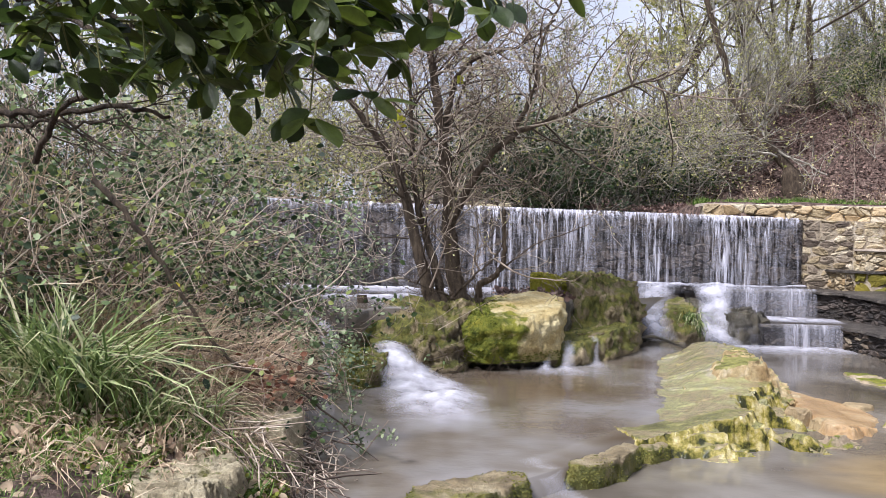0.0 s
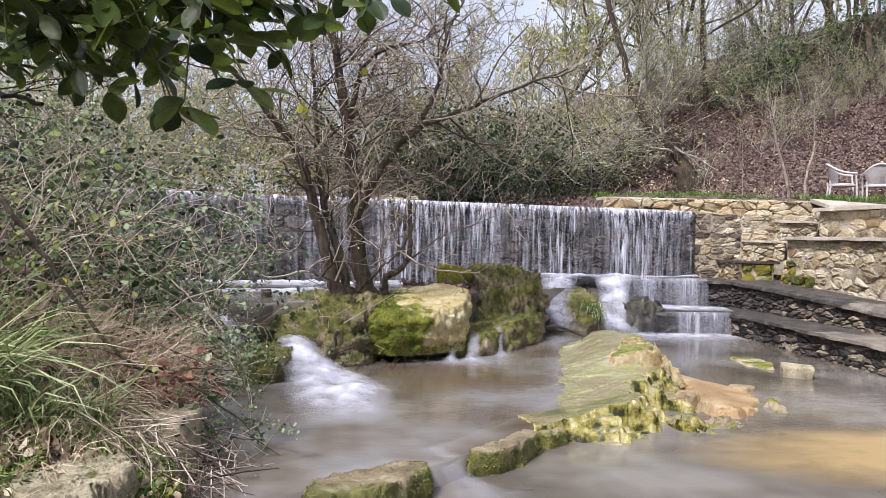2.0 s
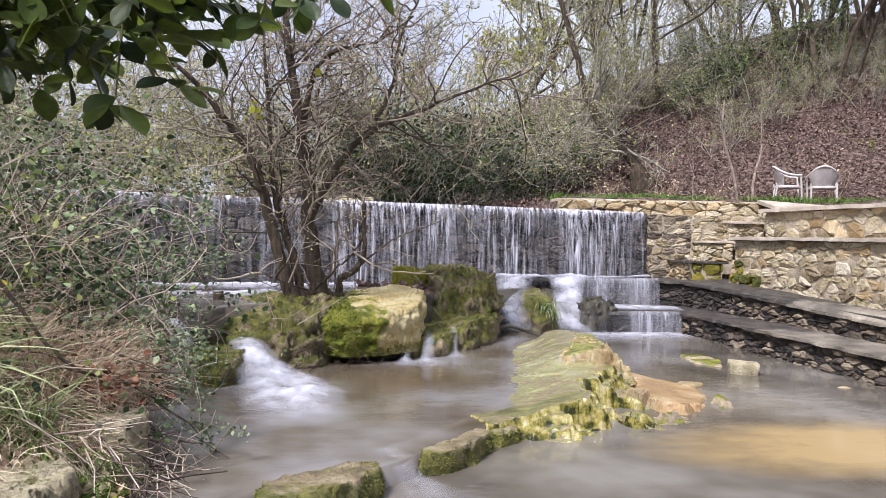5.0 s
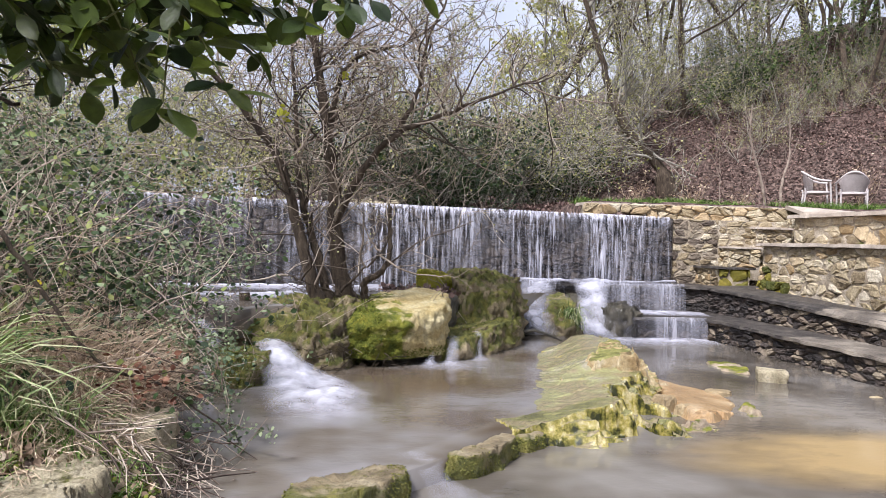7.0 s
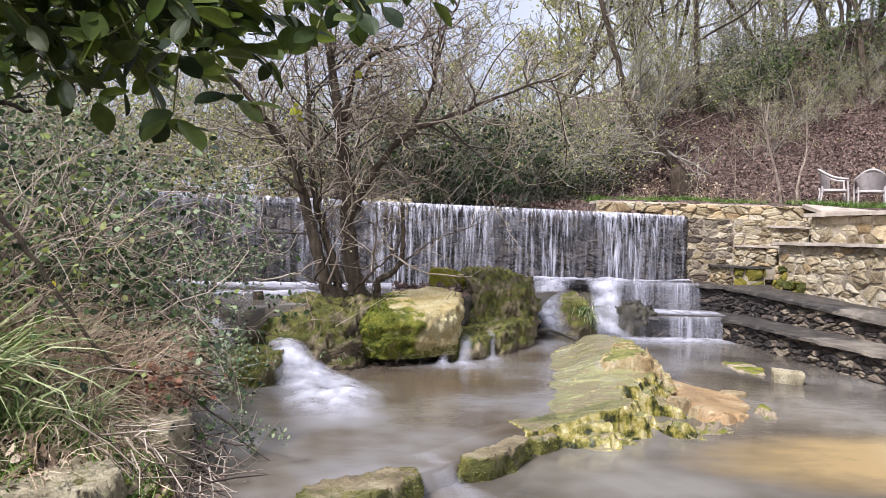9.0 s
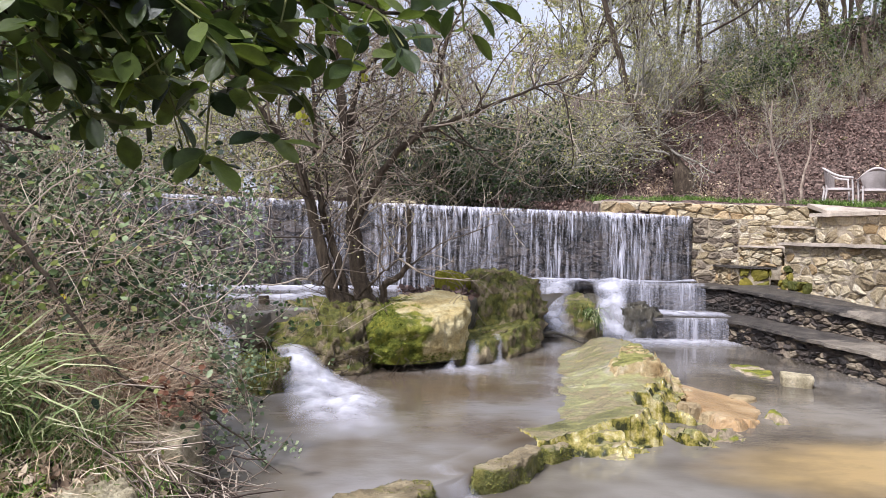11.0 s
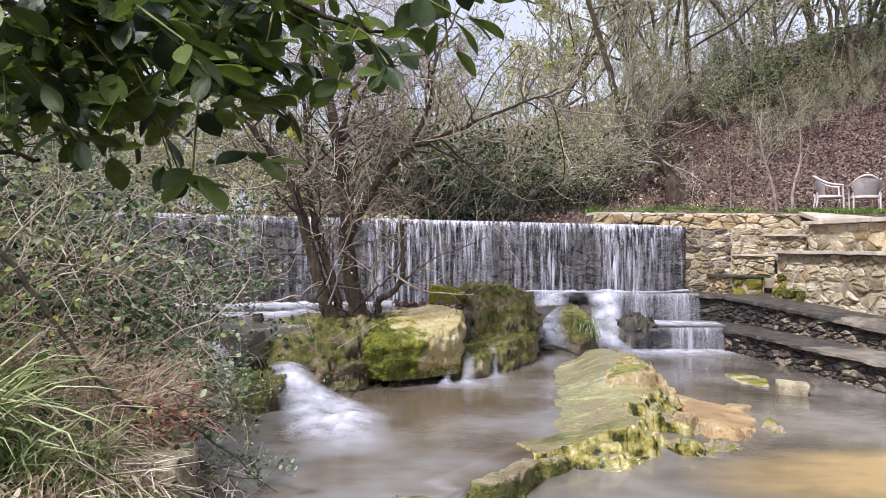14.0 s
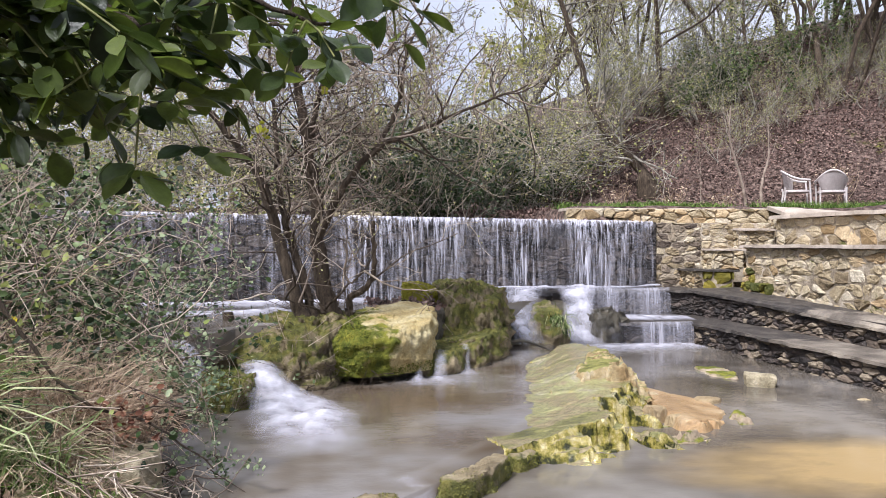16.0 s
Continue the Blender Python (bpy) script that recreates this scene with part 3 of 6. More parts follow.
def falling(name, top_a, top_b, z0, z1, out, cols, rows, mat, seed, thick=1.0, floor=0.2, lip=True):
    """A curtain of falling water from the edge a-b: uneven columns that bulge and move outward as they fall."""
    rng = np.random.default_rng(seed)
    a, b = np.array(top_a, float), np.array(top_b, float)
    nrm = np.array([(b - a)[1], -(b - a)[0]])
    length = np.linalg.norm(nrm)
    nrm /= length
    wob = rng.normal(0, 0.012, cols + 1)
    dense = np.zeros(cols + 1)
    s = np.linspace(0, length, cols + 1)
    for n, width in ((int(length * 3), 0.22), (int(length * 7), 0.07)):
        for c, w, h in zip(rng.uniform(0, length, n), rng.uniform(0.4, 1.4, n) * width, rng.uniform(0.2, 0.8, n)):
            dense += h * np.exp(-(((s - c) / w) ** 2))
    zone = np.array([0.62 + 1.1 * noise.fractal(Vector((t * 1.1, seed * 3.7, 0)), 0.8, 2.0, 3) for t in s])
    dense = (floor + (1 - floor) * np.clip(dense / 1.6, 0, 1)) * np.clip(zone, 0.16, 1.15) * (0.55 + 0.45 * smooth(0.25, 0.5, s / length))
    v, th = [], []
    for r in range(rows + 1):
        f = r / rows
        for c in range(cols + 1):
            p = a + (b - a) * c / cols + nrm * (0.02 + out * math.sqrt(f) + wob[c])
            v.append((p[0], p[1], z1 + (z0 - z1) * f))
            edge = 0.75 * max(0, 1 - f / 0.09) if lip else 0
            th.append(min(1.2, thick * dense[c] * (1.1 - 0.35 * f) + edge))
    return water_mesh(name, v, th, rows, cols, mat)


fall = thing("waterfall", None, "thin white curtain of water falling over the weir", "waterfall", kind="structure")
thing("sheet", falling("sheet", (-3.3, 9.9), (5.45, 11.65), 0.6, 1.78, 0.1, 500, 16, M_FALL, 1, 0.82, 0.3), parent=fall)
thing("sheet", falling("sheet", (-3.3, 9.9), (5.45, 11.65), 0.6, 1.786, 0.16, 500, 16, M_FALL, 2, 0.78, 0.12), parent=fall)
thing("veil", falling("veil", (-3.3, 9.9), (5.45, 11.65), 0.6, 1.775, 0.06, 600, 12, M_VEIL, 5, 0.55, 0.2), parent=fall)
step_fall = thing("step_waterfall", None, "white water spilling down the stone steps", "waterfall", kind="structure")
thing("sheet", falling("sheet", (3.8, 11.12), (5.55, 11.22), 0.29, 0.72, 0.06, 150, 8, M_SILK, 3, 0.75, 0.35, False), parent=step_fall)
thing("veil", falling("veil", (3.8, 11.1), (5.55, 11.2), 0.29, 0.71, 0.05, 150, 8, M_VEIL, 6, 1.0, 0.4, False), parent=step_fall)
thing("sheet", falling("sheet", (3.8, 10.0), (5.3, 10.0), 0.0, 0.31, 0.05, 120, 8, M_SILK, 4, 0.7, 0.3, False), parent=step_fall)


def cascade(name, path, mat, seed, label="", arch=0.04, cols=22, rows=40, parent=None, lump=0.03):
    """A tongue of white water along a path of (x, y, z, half width, thickness)."""
    p = np.array(path, float)
    t = np.linspace(0, 1, len(p))
    tt = np.linspace(0, 1, rows + 1)
    q = np.column_stack([np.interp(tt, t, p[:, k]) for k in range(5)])
    for _ in range(4):
        q[1:-1] = 0.5 * q[1:-1] + 0.25 * (q[2:] + q[:-2])
    tan = np.gradient(q[:, :2], axis=0)
    tan /= np.linalg.norm(tan, axis=1, keepdims=True) + 1e-9
    side = np.column_stack([tan[:, 1], -tan[:, 0]])
    v, th = [], []
    for r in range(rows + 1):
        for c in range(cols + 1):
            u = 2 * c / cols - 1
            x, y = q[r, :2] + side[r] * u * q[r, 3]
            n = noise.fractal(Vector((x * 5, y * 5, seed)), 0.9, 2.0, 4)
            v.append((x, y, q[r, 2] + arch * (1 - u * u) * min(1, q[r, 4]) + lump * n * (1 - abs(u))))
            th.append(0.9 * q[r, 4] * max(0, 1 - abs(u) ** 1.5) * (0.8 + 0.5 * n))
    return thing(name, water_mesh(name, v, th, rows, cols, mat), label, "" if parent else "water", kind="" if parent else "structure", parent=parent)


cascade("cascade_left", [(-0.5, 6.52, 0.39, 0.13, 0.2), (-0.44, 6.4, 0.385, 0.16, 0.9), (-0.38, 6.24, 0.35, 0.17, 1.3), (-0.33, 6.1, 0.29, 0.19, 1.4), (-0.22, 5.9, 0.21, 0.28, 1.4), (-0.1, 5.68, 0.165, 0.37, 1.4), (-0.04, 5.4, 0.16, 0.41, 1.4), (-0.01, 5.15, 0.14, 0.38, 1.1), (0.02, 4.92, 0.124, 0.36, 0.5), (0.05, 4.6, 0.12, 0.36, 0.0)], M_FOAM, 1, "white cascade pouring between two mossy rocks", lump=0.025, rows=60, cols=30)
cascade("cascade_side", [(-1.25, 6.9, 0.6, 0.1, 0.3), (-1.0, 6.45, 0.5, 0.1, 1.1), (-0.88, 6.2, 0.25, 0.12, 1.1), (-0.82, 5.9, 0.13, 0.15, 0.4)], M_FOAM, 2, "small side cascade behind the ivy")
cascade("cascade_right", [(4.0, 11.1, 0.74, 0.45, 0.9), (3.86, 10.75, 0.7, 0.28, 1.2), (3.76, 10.4, 0.5, 0.22, 1.2), (3.68, 10.1, 0.16, 0.24, 1.1), (3.65, 9.8, 0.03, 0.32, 0.7), (3.7, 9.3, 0.01, 0.4, 0.0)], M_FOAM, 3, "white cascade beside the stone steps")
cascade("cascade_centre", [(3.1, 10.95, 0.74, 0.4, 0.8), (2.95, 10.5, 0.68, 0.28, 0.9), (2.8, 10.05, 0.5, 0.22, 0.7), (2.72, 9.6, 0.28, 0.22, 0.7), (2.7, 9.1, 0.14, 0.22, 0.3)], M_FOAM, 4, "thin white cascade over a dark rock")
cascade("foam_weir_left", [(-3.0, 9.55, 0.61, 0.3, 1.2), (-2.0, 9.6, 0.62, 0.4, 1.35), (-1.0, 9.6, 0.62, 0.5, 1.35), (-0.2, 9.7, 0.62, 0.55, 1.2), (0.8, 10.1, 0.62, 0.4, 0.9)], M_FOAM, 5, "white foam along the foot of the weir", arch=0.04, lump=0.04)
cascade("foam_weir_pool", [(-2.4, 8.5, 0.61, 0.3, 0.4), (-1.6, 8.6, 0.61, 0.4, 1.0), (-0.8, 8.7, 0.61, 0.45, 1.2), (-0.3, 9.1, 0.61, 0.4, 1.0)], M_FOAM, 6, "streaks of foam on the upper pool", arch=0.01)
cascade("foam_weir_right", [(2.0, 10.75, 0.7, 0.25, 0.9), (2.8, 11.0, 0.74, 0.32, 1.1), (3.8, 11.25, 0.72, 0.3, 1.0), (4.8, 11.4, 0.71, 0.2, 0.9), (5.5, 11.5, 0.73, 0.14, 1.0)], M_FOAM, 7, "white foam on the ledge below the weir", arch=0.02, lump=0.03)
cascade("foam_step", [(3.9, 10.7, 0.31, 0.35, 0.9), (4.7, 10.6, 0.315, 0.5, 1.4), (5.5, 10.55, 0.31, 0.45, 0.8)], M_FOAM, 8, "thin foaming film of water on the step", arch=0.01)
cascade("foam_lower", [(3.3, 9.5, 0.01, 0.4, 0.6), (4.2, 9.6, 0.012, 0.45, 1.0), (5.2, 9.65, 0.012, 0.35, 0.7)], M_FOAM, 9, "foam where the steps meet the pool", arch=0.03)
for k, (x, y, w) in enumerate([(1.0, 7.12, 0.045), (1.22, 7.16, 0.065), (1.55, 7.56, 0.04)]):
    cascade("trickle", [(x + 0.03, y + 0.22, 0.34, w, 0.4), (x, y, 0.31, w, 0.6), (x - 0.02, y - 0.1, 0.14, w, 0.6), (x - 0.03, y - 0.22, 0.122, w * 2.6, 0.7), (x - 0.04, y - 0.45, 0.12, w * 3, 0.0)], M_FOAM, 10 + k, "thin trickle dripping off a rock ledge", arch=0.01, cols=8, rows=20)
cascade("lip_spill", [(0.5, 4.1, 0.12, 0.1, 0.1), (0.58, 3.9, 0.118, 0.1, 0.3), (0.63, 3.84, 0.03, 0.1, 0.45), (0.7, 3.7, 0.012, 0.16, 0.3), (0.78, 3.45, 0.01, 0.22, 0.0)], M_FOAM, 20, "water slipping between two stones into the lower pool", arch=0.0, cols=10)


# ---- rocks ----
def rock(name, outline, z0, z1, seed, mat, label, **kw):
    moss = kw.pop("moss", None)
    v, f = ring_rock(outline, z0, z1, seed, **kw)
    ob = thing(name, mesh_of(name, v, f, mat), label, "rock")
    if moss:
        moss_cover(ob, np.array(v), f[0], seed, *moss)
    return ob


def moss_cover(ob, v, quads, seed, count, mat, cut=0.0, test=None, size=0.0065):
    """Tufts of moss on the patches of a rock that a noise picks."""
    rng = np.random.default_rng(seed)
    a, b, c = v[quads[:, 0]], v[quads[:, 1]], v[quads[:, 2]]
    n = np.cross(b - a, c - a)
    area = np.linalg.norm(n, axis=1)
    n = n / (area[:, None] + 1e-12)
    mid = (a + c) / 2
    keep = np.array([noise.fractal(Vector(p) * 3.1 + Vector((seed, 0, 0)), 0.9, 2.0, 3) > cut for p in mid])
    if test:
        keep &= np.array([test(p, q) for p, q in zip(mid, n)])
    w = area * keep
    if w.sum() <= 0:
        return
    k = rng.choice(len(w), count, p=w / w.sum())
    s, t = rng.random((count, 1)), rng.random((count, 1))
    d = v[quads[k, 3]]
    spot = (a[k] * (1 - s) + b[k] * s) * (1 - t) + (d * (1 - s) + c[k] * s) * t
    mv, mf = leaves(spot + n[k] * 0.002, rng, size)
    thing("moss", mesh_of("moss", mv, mf, mat), parent=ob, kind="stuff")


def edge_distance(outline, p):
    """How far each point lies inside an outline (outside: minus)."""
    o = np.array(outline, float)
    best = np.full(len(p), 1e9)
    inside = np.zeros(len(p), bool)
    for a, b in zip(o, np.roll(o, -1, 0)):
        ab = b - a
        t = np.clip(((p - a) @ ab) / (ab @ ab), 0, 1)
        best = np.minimum(best, np.linalg.norm(p - a - t[:, None] * ab, axis=1))
        cross = ((a[1] > p[:, 1]) != (b[1] > p[:, 1]))
        at = a[0] + (p[:, 1] - a[1]) / (ab[1] if abs(ab[1]) > 1e-9 else 1e-9) * ab[0]
        inside ^= cross & (p[:, 0] < at)
    return np.where(inside, best, -best)


def plate_rock(name, outline, z0, top, seed, mat, label, margin=0.2, step=0.016, ledges=3, crag=0.03, film=0.002, moss=None, cell=3.4):
    """A bedded rock: a flat top that breaks off at its rim in angular blocks, each with a level of its own."""
    o = np.array(outline, float)
    xs, ys = np.arange(o[:, 0].min() - 0.12, o[:, 0].max() + 0.12, step), np.arange(o[:, 1].min() - 0.12, o[:, 1].max() + 0.12, step)
    X, Y = np.meshgrid(xs, ys)
    p = np.column_stack([X.ravel(), Y.ravel()])
    d = edge_distance(outline, p)
    v = np.zeros((len(p), 3))
    for k, ((x, y), e) in enumerate(zip(p, d)):
        if e < -0.14:
            v[k] = (x, y, z0)
            continue
        n = noise.fractal(Vector((x * 2.6, y * 2.6, seed * 1.7)), 0.9, 2.1, 3)
        h = noise.fractal(Vector((x * 14, y * 14, seed)), 0.8, 2.1, 4)
        q = Vector((x * cell + 0.25 * n, y * cell * 1.25 + 0.25 * h * 0.4, seed * 3.1))
        near, where = noise.voronoi(q, distance_metric="MANHATTAN")
        near2, where2 = noise.voronoi(q * 2.7, distance_metric="MANHATTAN")
        big, small = noise.cell(where[0] * 5.3), noise.cell(where2[0] * 5.3)
        crack = min(near[1] - near[0], 0.14) / 0.14
        wide = margin(x, y) if callable(margin) else margin
        e = e + 0.03 * n + 0.2 * wide * big + 0.03 * wide * small
        t = min(max(e / wide, 0.0), 1.0)
        rim = min(1.0, max(0.0, (1.05 - t) * 4)) * min(1.0, max(0.0, top(x, y) - 0.09) / 0.06)
        s = t * ledges
        whole = math.floor(s)
        sharp = min(1.0, (s - whole) * 2.6)
        rise = min(1.0, (whole + 0.8 * sharp + 0.2 * (s - whole)) / ledges)
        z = z0 + (top(x, y) - z0) * rise
        z += rim * (crag * (0.9 * big + 0.2 * small - 0.4 * (1 - crack)) + 0.16 * crag * h) + film * (n + 0.5 * h)
        v[k] = (x, y, z)
    n, m = len(xs), len(ys)
    i = np.arange(m - 1)[:, None] * n + np.arange(n - 1)[None]
    quads = np.stack([i, i + 1, i + n + 1, i + n], -1).reshape(-1, 4)
    quads = quads[(d[quads] > -0.1).any(1)]
    ob = thing(name, mesh_of(name, v, quads, mat, smooth=False), label, "rock")
    if moss:
        moss_cover(ob, v, quads, seed, *moss)
    return ob


def slab_in(x, y):
    """How far a point lies from the slab's wet side."""
    return x - 1.16 - 0.26 * (y - 4.4)


def slab_top(x, y):
    d = slab_in(x, y)
    return 0.104 + 0.034 * float(smooth(-0.05, 0.5, d)) + 0.075 * float(smooth(0.25, 0.9, d)) + 0.02 * float(smooth(5.2, 4.7, y)) + 0.08 * float(smooth(6.15, 6.4, y) * smooth(0.25, 0.7, d))


def slab_margin(x, y):
    d = slab_in(x, y)
    return 0.07 + 0.1 * float(smooth(0.2, 0.5, d)) + 0.7 * float(smooth(0.25, 1.15, d) * smooth(6.2, 5.3, y))


plate_rock("slab_rock", [(1.18, 4.5), (1.32, 4.52), (1.45, 4.62), (1.64, 4.6), (1.9, 4.5), (2.15, 4.5), (2.5, 4.75), (2.74, 4.98), (2.78, 5.3), (2.74, 5.7), (2.85, 6.2), (3.0, 6.8), (3.15, 7.6), (3.15, 8.3), (2.7, 8.5), (2.3, 8.0), (1.95, 7.4), (1.46, 6.3), (1.2, 5.4), (1.08, 4.9)], -0.1, slab_top, 3, M_SLAB, "long flat limestone slab with yellow-green moss in the pool", margin=slab_margin, ledges=4, crag=0.05, cell=2.3)
plate_rock("chunk_rock", [(2.08, 6.08), (2.42, 6.1), (2.74, 6.05), (2.92, 6.6), (3.1, 7.3), (2.95, 7.7), (2.6, 7.2), (2.3, 6.6)], 0.12, lambda x, y: 0.23 + 0.1 * float(smooth(-0.1, 0.35, (x - 2.2) * 0.9 - (y - 6.3) * 0.3)), 22, M_CHUNK, "ragged orange-brown limestone ledge on the slab", margin=0.2, ledges=2, crag=0.05, step=0.013, cell=5.0)
plate_rock("shelf_rock", [(2.6, 5.25), (2.9, 5.1), (3.25, 5.4), (3.5, 5.75), (3.55, 6.15), (3.35, 6.7), (3.1, 7.1), (2.8, 6.3)], -0.1, lambda x, y: 0.03 + 0.06 * float(smooth(3.3, 2.75, x)), 4, M_RAMP, "low orange limestone shelf sloping into the water", margin=0.16, ledges=2, crag=0.012, step=0.02)
plate_rock("flat_rock", [(3.2, 5.3), (3.45, 5.3), (3.68, 5.65), (3.6, 5.9), (3.35, 5.85), (3.2, 5.6)], -0.1, lambda x, y: 0.05, 16, M_ROCK, "mossy flat stone at the end of the slab", margin=0.2, ledges=3, crag=0.035, step=0.013, cell=6.0)
plate_rock("flat_rock", [(2.35, 4.78), (2.7, 4.85), (2.95, 5.05), (2.9, 5.25), (2.55, 5.2)], -0.1, lambda x, y: 0.07, 17, M_ROCK, "low yellowed stone at the foot of the slab", margin=0.2, ledges=3, crag=0.035, step=0.012, cell=6.0)
for k, (x, y, r, h) in enumerate([(2.78, 5.45, 0.1, 0.09), (2.68, 5.6, 0.1, 0.12), (3.42, 6.2, 0.12, 0.05), (3.0, 6.35, 0.07, 0.08), (3.1, 6.05, 0.07, 0.06), (4.95, 6.12, 0.08, 0.015)]):
    plate_rock("loose_stone", [(x + r * math.cos(a) * (1 + 0.25 * math.sin(3 * a + k)), y + r * 0.8 * math.sin(a)) for a in np.linspace(0, 2 * np.pi, 9, endpoint=False)], -0.08, lambda x, y, h=h: h, 60 + k, M_SHELF, "loose pale stone lying beside the slab", margin=0.05, ledges=1, crag=0.03, step=0.012, cell=9.0)
rock("sunken_stone", [(4.15, 7.4), (4.35, 7.2), (4.5, 7.5), (4.5, 7.95), (4.25, 7.95)], -0.08, 0.025, 66, M_ROCK, "flat algae-green stone just breaking the pool's surface", lumps=0.025, density=80, layers=5)
rock("block_rock", [(0.2, 6.88), (0.42, 6.76), (0.75, 6.86), (1.13, 7.12), (1.3, 7.95), (1.1, 8.3), (0.6, 8.1), (0.28, 7.5)], 0.19, 0.66, 5, M_BLOCK, "big squared limestone block with bright moss", lumps=0.04, over=0.08, density=240, layers=18, crag=0.6, top=lambda x, y: 0.59 + 0.12 * (y - 6.85), moss=(15300, M_TUFT, -0.45, lambda p, n: p[0] + 0.7 * max(0, p[2] - 0.3) < 0.7 or p[2] < 0.28, 0.008))
plate_rock("corner_rock", [(1.16, 4.5), (1.28, 4.44), (1.4, 4.54), (1.5, 4.75), (1.35, 5.0), (1.16, 4.8)], -0.12, lambda x, y: 0.1, 23, M_LIP, "dark mossy corner of the slab above the lower pool", margin=0.07, ledges=1, crag=0.03, step=0.012, moss=(5000, M_DARKTUFT, -0.3, lambda p, n: n[2] < 0.8))
rock("prop_rock", [(0.1, 7.1), (0.5, 7.15), (0.9, 7.2), (1.2, 7.7), (0.8, 8.1), (0.25, 7.5)], -0.1, 0.24, 17, M_WETROCK, "dark wet rock propping up the block", lumps=0.07)
rock("island_rock", [(-0.86, 7.45), (-0.78, 7.05), (-0.5, 6.92), (-0.2, 6.76), (0.05, 6.72), (0.22, 6.85), (0.5, 7.3), (0.9, 7.8), (0.95, 8.4), (0.6, 9.0), (-0.2, 8.9), (-0.8, 8.2)], -0.1, 0.6, 6, M_MOSSY, "low rounded island rock under dark moss", top=lambda x, y: max(0.34, 0.67 - 0.15 * ((x - 0.05) ** 2 / 0.55 + (y - 7.7) ** 2 / 1.2)) + 0.04 * math.sin(9 * x + 4 * y) * float(smooth(7.6, 7.1, y)), lumps=0.13, density=240, layers=16, moss=(17000, M_DARKTUFT, -0.2, lambda p, n: p[2] > 0.15))
rock("hump_rock", [(1.44, 8.6), (1.9, 8.45), (2.25, 8.6), (2.38, 9.0), (2.36, 9.8), (1.9, 10.1), (1.5, 9.9), (1.4, 9.2)], -0.1, 0.85, 7, M_MOSSY, "humped mossy boulder in the stream", lumps=0.11, density=240, layers=18, crag=0.5, top=lambda x, y: 0.93 - 0.16 * (x - 1.8) ** 2 / 0.25 - 0.3 * float(smooth(9.0, 8.5, y)), moss=(7000, M_DARKTUFT, 0.0, lambda p, n: p[2] > 0.3))
rock("low_rock", [(1.06, 7.22), (1.35, 7.25), (1.65, 7.62), (2.0, 8.1), (2.26, 8.5), (2.36, 8.9), (1.5, 9.2), (1.1, 8.3)], -0.1, 0.36, 8, M_MOSSY, "low brown rock ledge dripping with water", lumps=0.08, density=200, layers=12, crag=0.5, top=lambda x, y: 0.31 + 0.09 * float(smooth(1.5, 1.9, x)), moss=(5000, M_DARKTUFT, 0.1, lambda p, n: p[2] > 0.15 and p[0] > 1.5))
rock("ledge_rock", [(0.85, 8.3), (1.3, 8.35), (1.5, 8.6), (1.55, 9.4), (1.1, 9.6), (0.7, 9.0)], 0.1, 0.67, 24, M_WETROCK, "dark ledge with caught leaves beside the boulder", lumps=0.05)
rock("cap_stone", [(1.06, 9.0), (1.3, 8.92), (1.53, 9.06), (1.5, 9.36), (1.25, 9.45), (1.08, 9.3)], 0.66, 0.88, 9, M_YELLOWMOSS, "small tilted stone with yellow moss", lumps=0.03, top=lambda x, y: 0.92 - 0.5 * max(0, x - 1.3), moss=(6000, M_YELLOWMOSS, -0.8, lambda p, n: n[2] > -0.1, 0.01))
rock("front_rock", [(-0.14, 3.25), (0.1, 3.33), (0.3, 3.47), (0.46, 3.66), (0.47, 3.8), (0.32, 3.82), (0.05, 3.66), (-0.12, 3.54)], -0.2, 0.145, 10, M_LIP, "mossy stone at the lip of the pool", lumps=0.03, density=180, moss=(9000, M_DARKTUFT, -0.3, lambda p, n: n[2] < 0.75 or p[0] > 0.36, 0.0055))
rock("lip_rock", [(0.68, 3.95), (0.86, 4.0), (1.02, 4.15), (1.2, 4.4), (1.12, 4.5), (0.88, 4.22), (0.7, 4.06)], -0.2, 0.125, 11, M_LIP, "narrow mossy stone at the lip of the pool", lumps=0.025, density=160, moss=(5100, M_DARKTUFT, -0.1, lambda p, n: n[2] < 0.8, 0.0055))
rock("left_rock", [(-0.82, 5.95), (-0.6, 5.82), (-0.45, 5.92), (-0.42, 6.2), (-0.6, 6.4), (-0.85, 6.3)], -0.1, 0.36, 12, M_MOSSY, "dark mossy rock beside the small cascade", lumps=0.06, density=150, moss=(7000, M_TUFT, -0.4, lambda p, n: p[2] > 0.12))
rock("far_rock", [(-1.45, 7.0), (-1.15, 6.6), (-1.0, 6.75), (-0.98, 7.2), (-1.2, 7.6), (-1.5, 7.5)], -0.1, 0.52, 18, M_MOSSY, "mossy rock at the outlet of the upper pool", lumps=0.08, moss=(5100, M_TUFT, -0.3, lambda p, n: p[2] > 0.3))
rock("bank_rock", [(-1.14, 2.72), (-1.0, 2.5), (-0.78, 2.55), (-0.72, 2.9), (-0.82, 3.1), (-0.95, 3.02)], 0.0, 0.42, 13, M_PALE, "pale flat-topped stone on the bank", lumps=0.04, crag=0.9, density=180)
rock("shore_rock", [(-0.92, 3.55), (-0.72, 3.5), (-0.66, 3.75), (-0.72, 3.95), (-0.92, 3.9)], 0.0, 0.42, 14, M_PALE, "pale stone in the bank beside the water", lumps=0.03)
rock("small_stone", [(4.22, 6.85), (4.46, 6.72), (4.54, 6.88), (4.32, 7.05)], -0.03, 0.115, 15, M_PALE, "small pale stone standing in the pool", lumps=0.012, density=80, over=0.2)
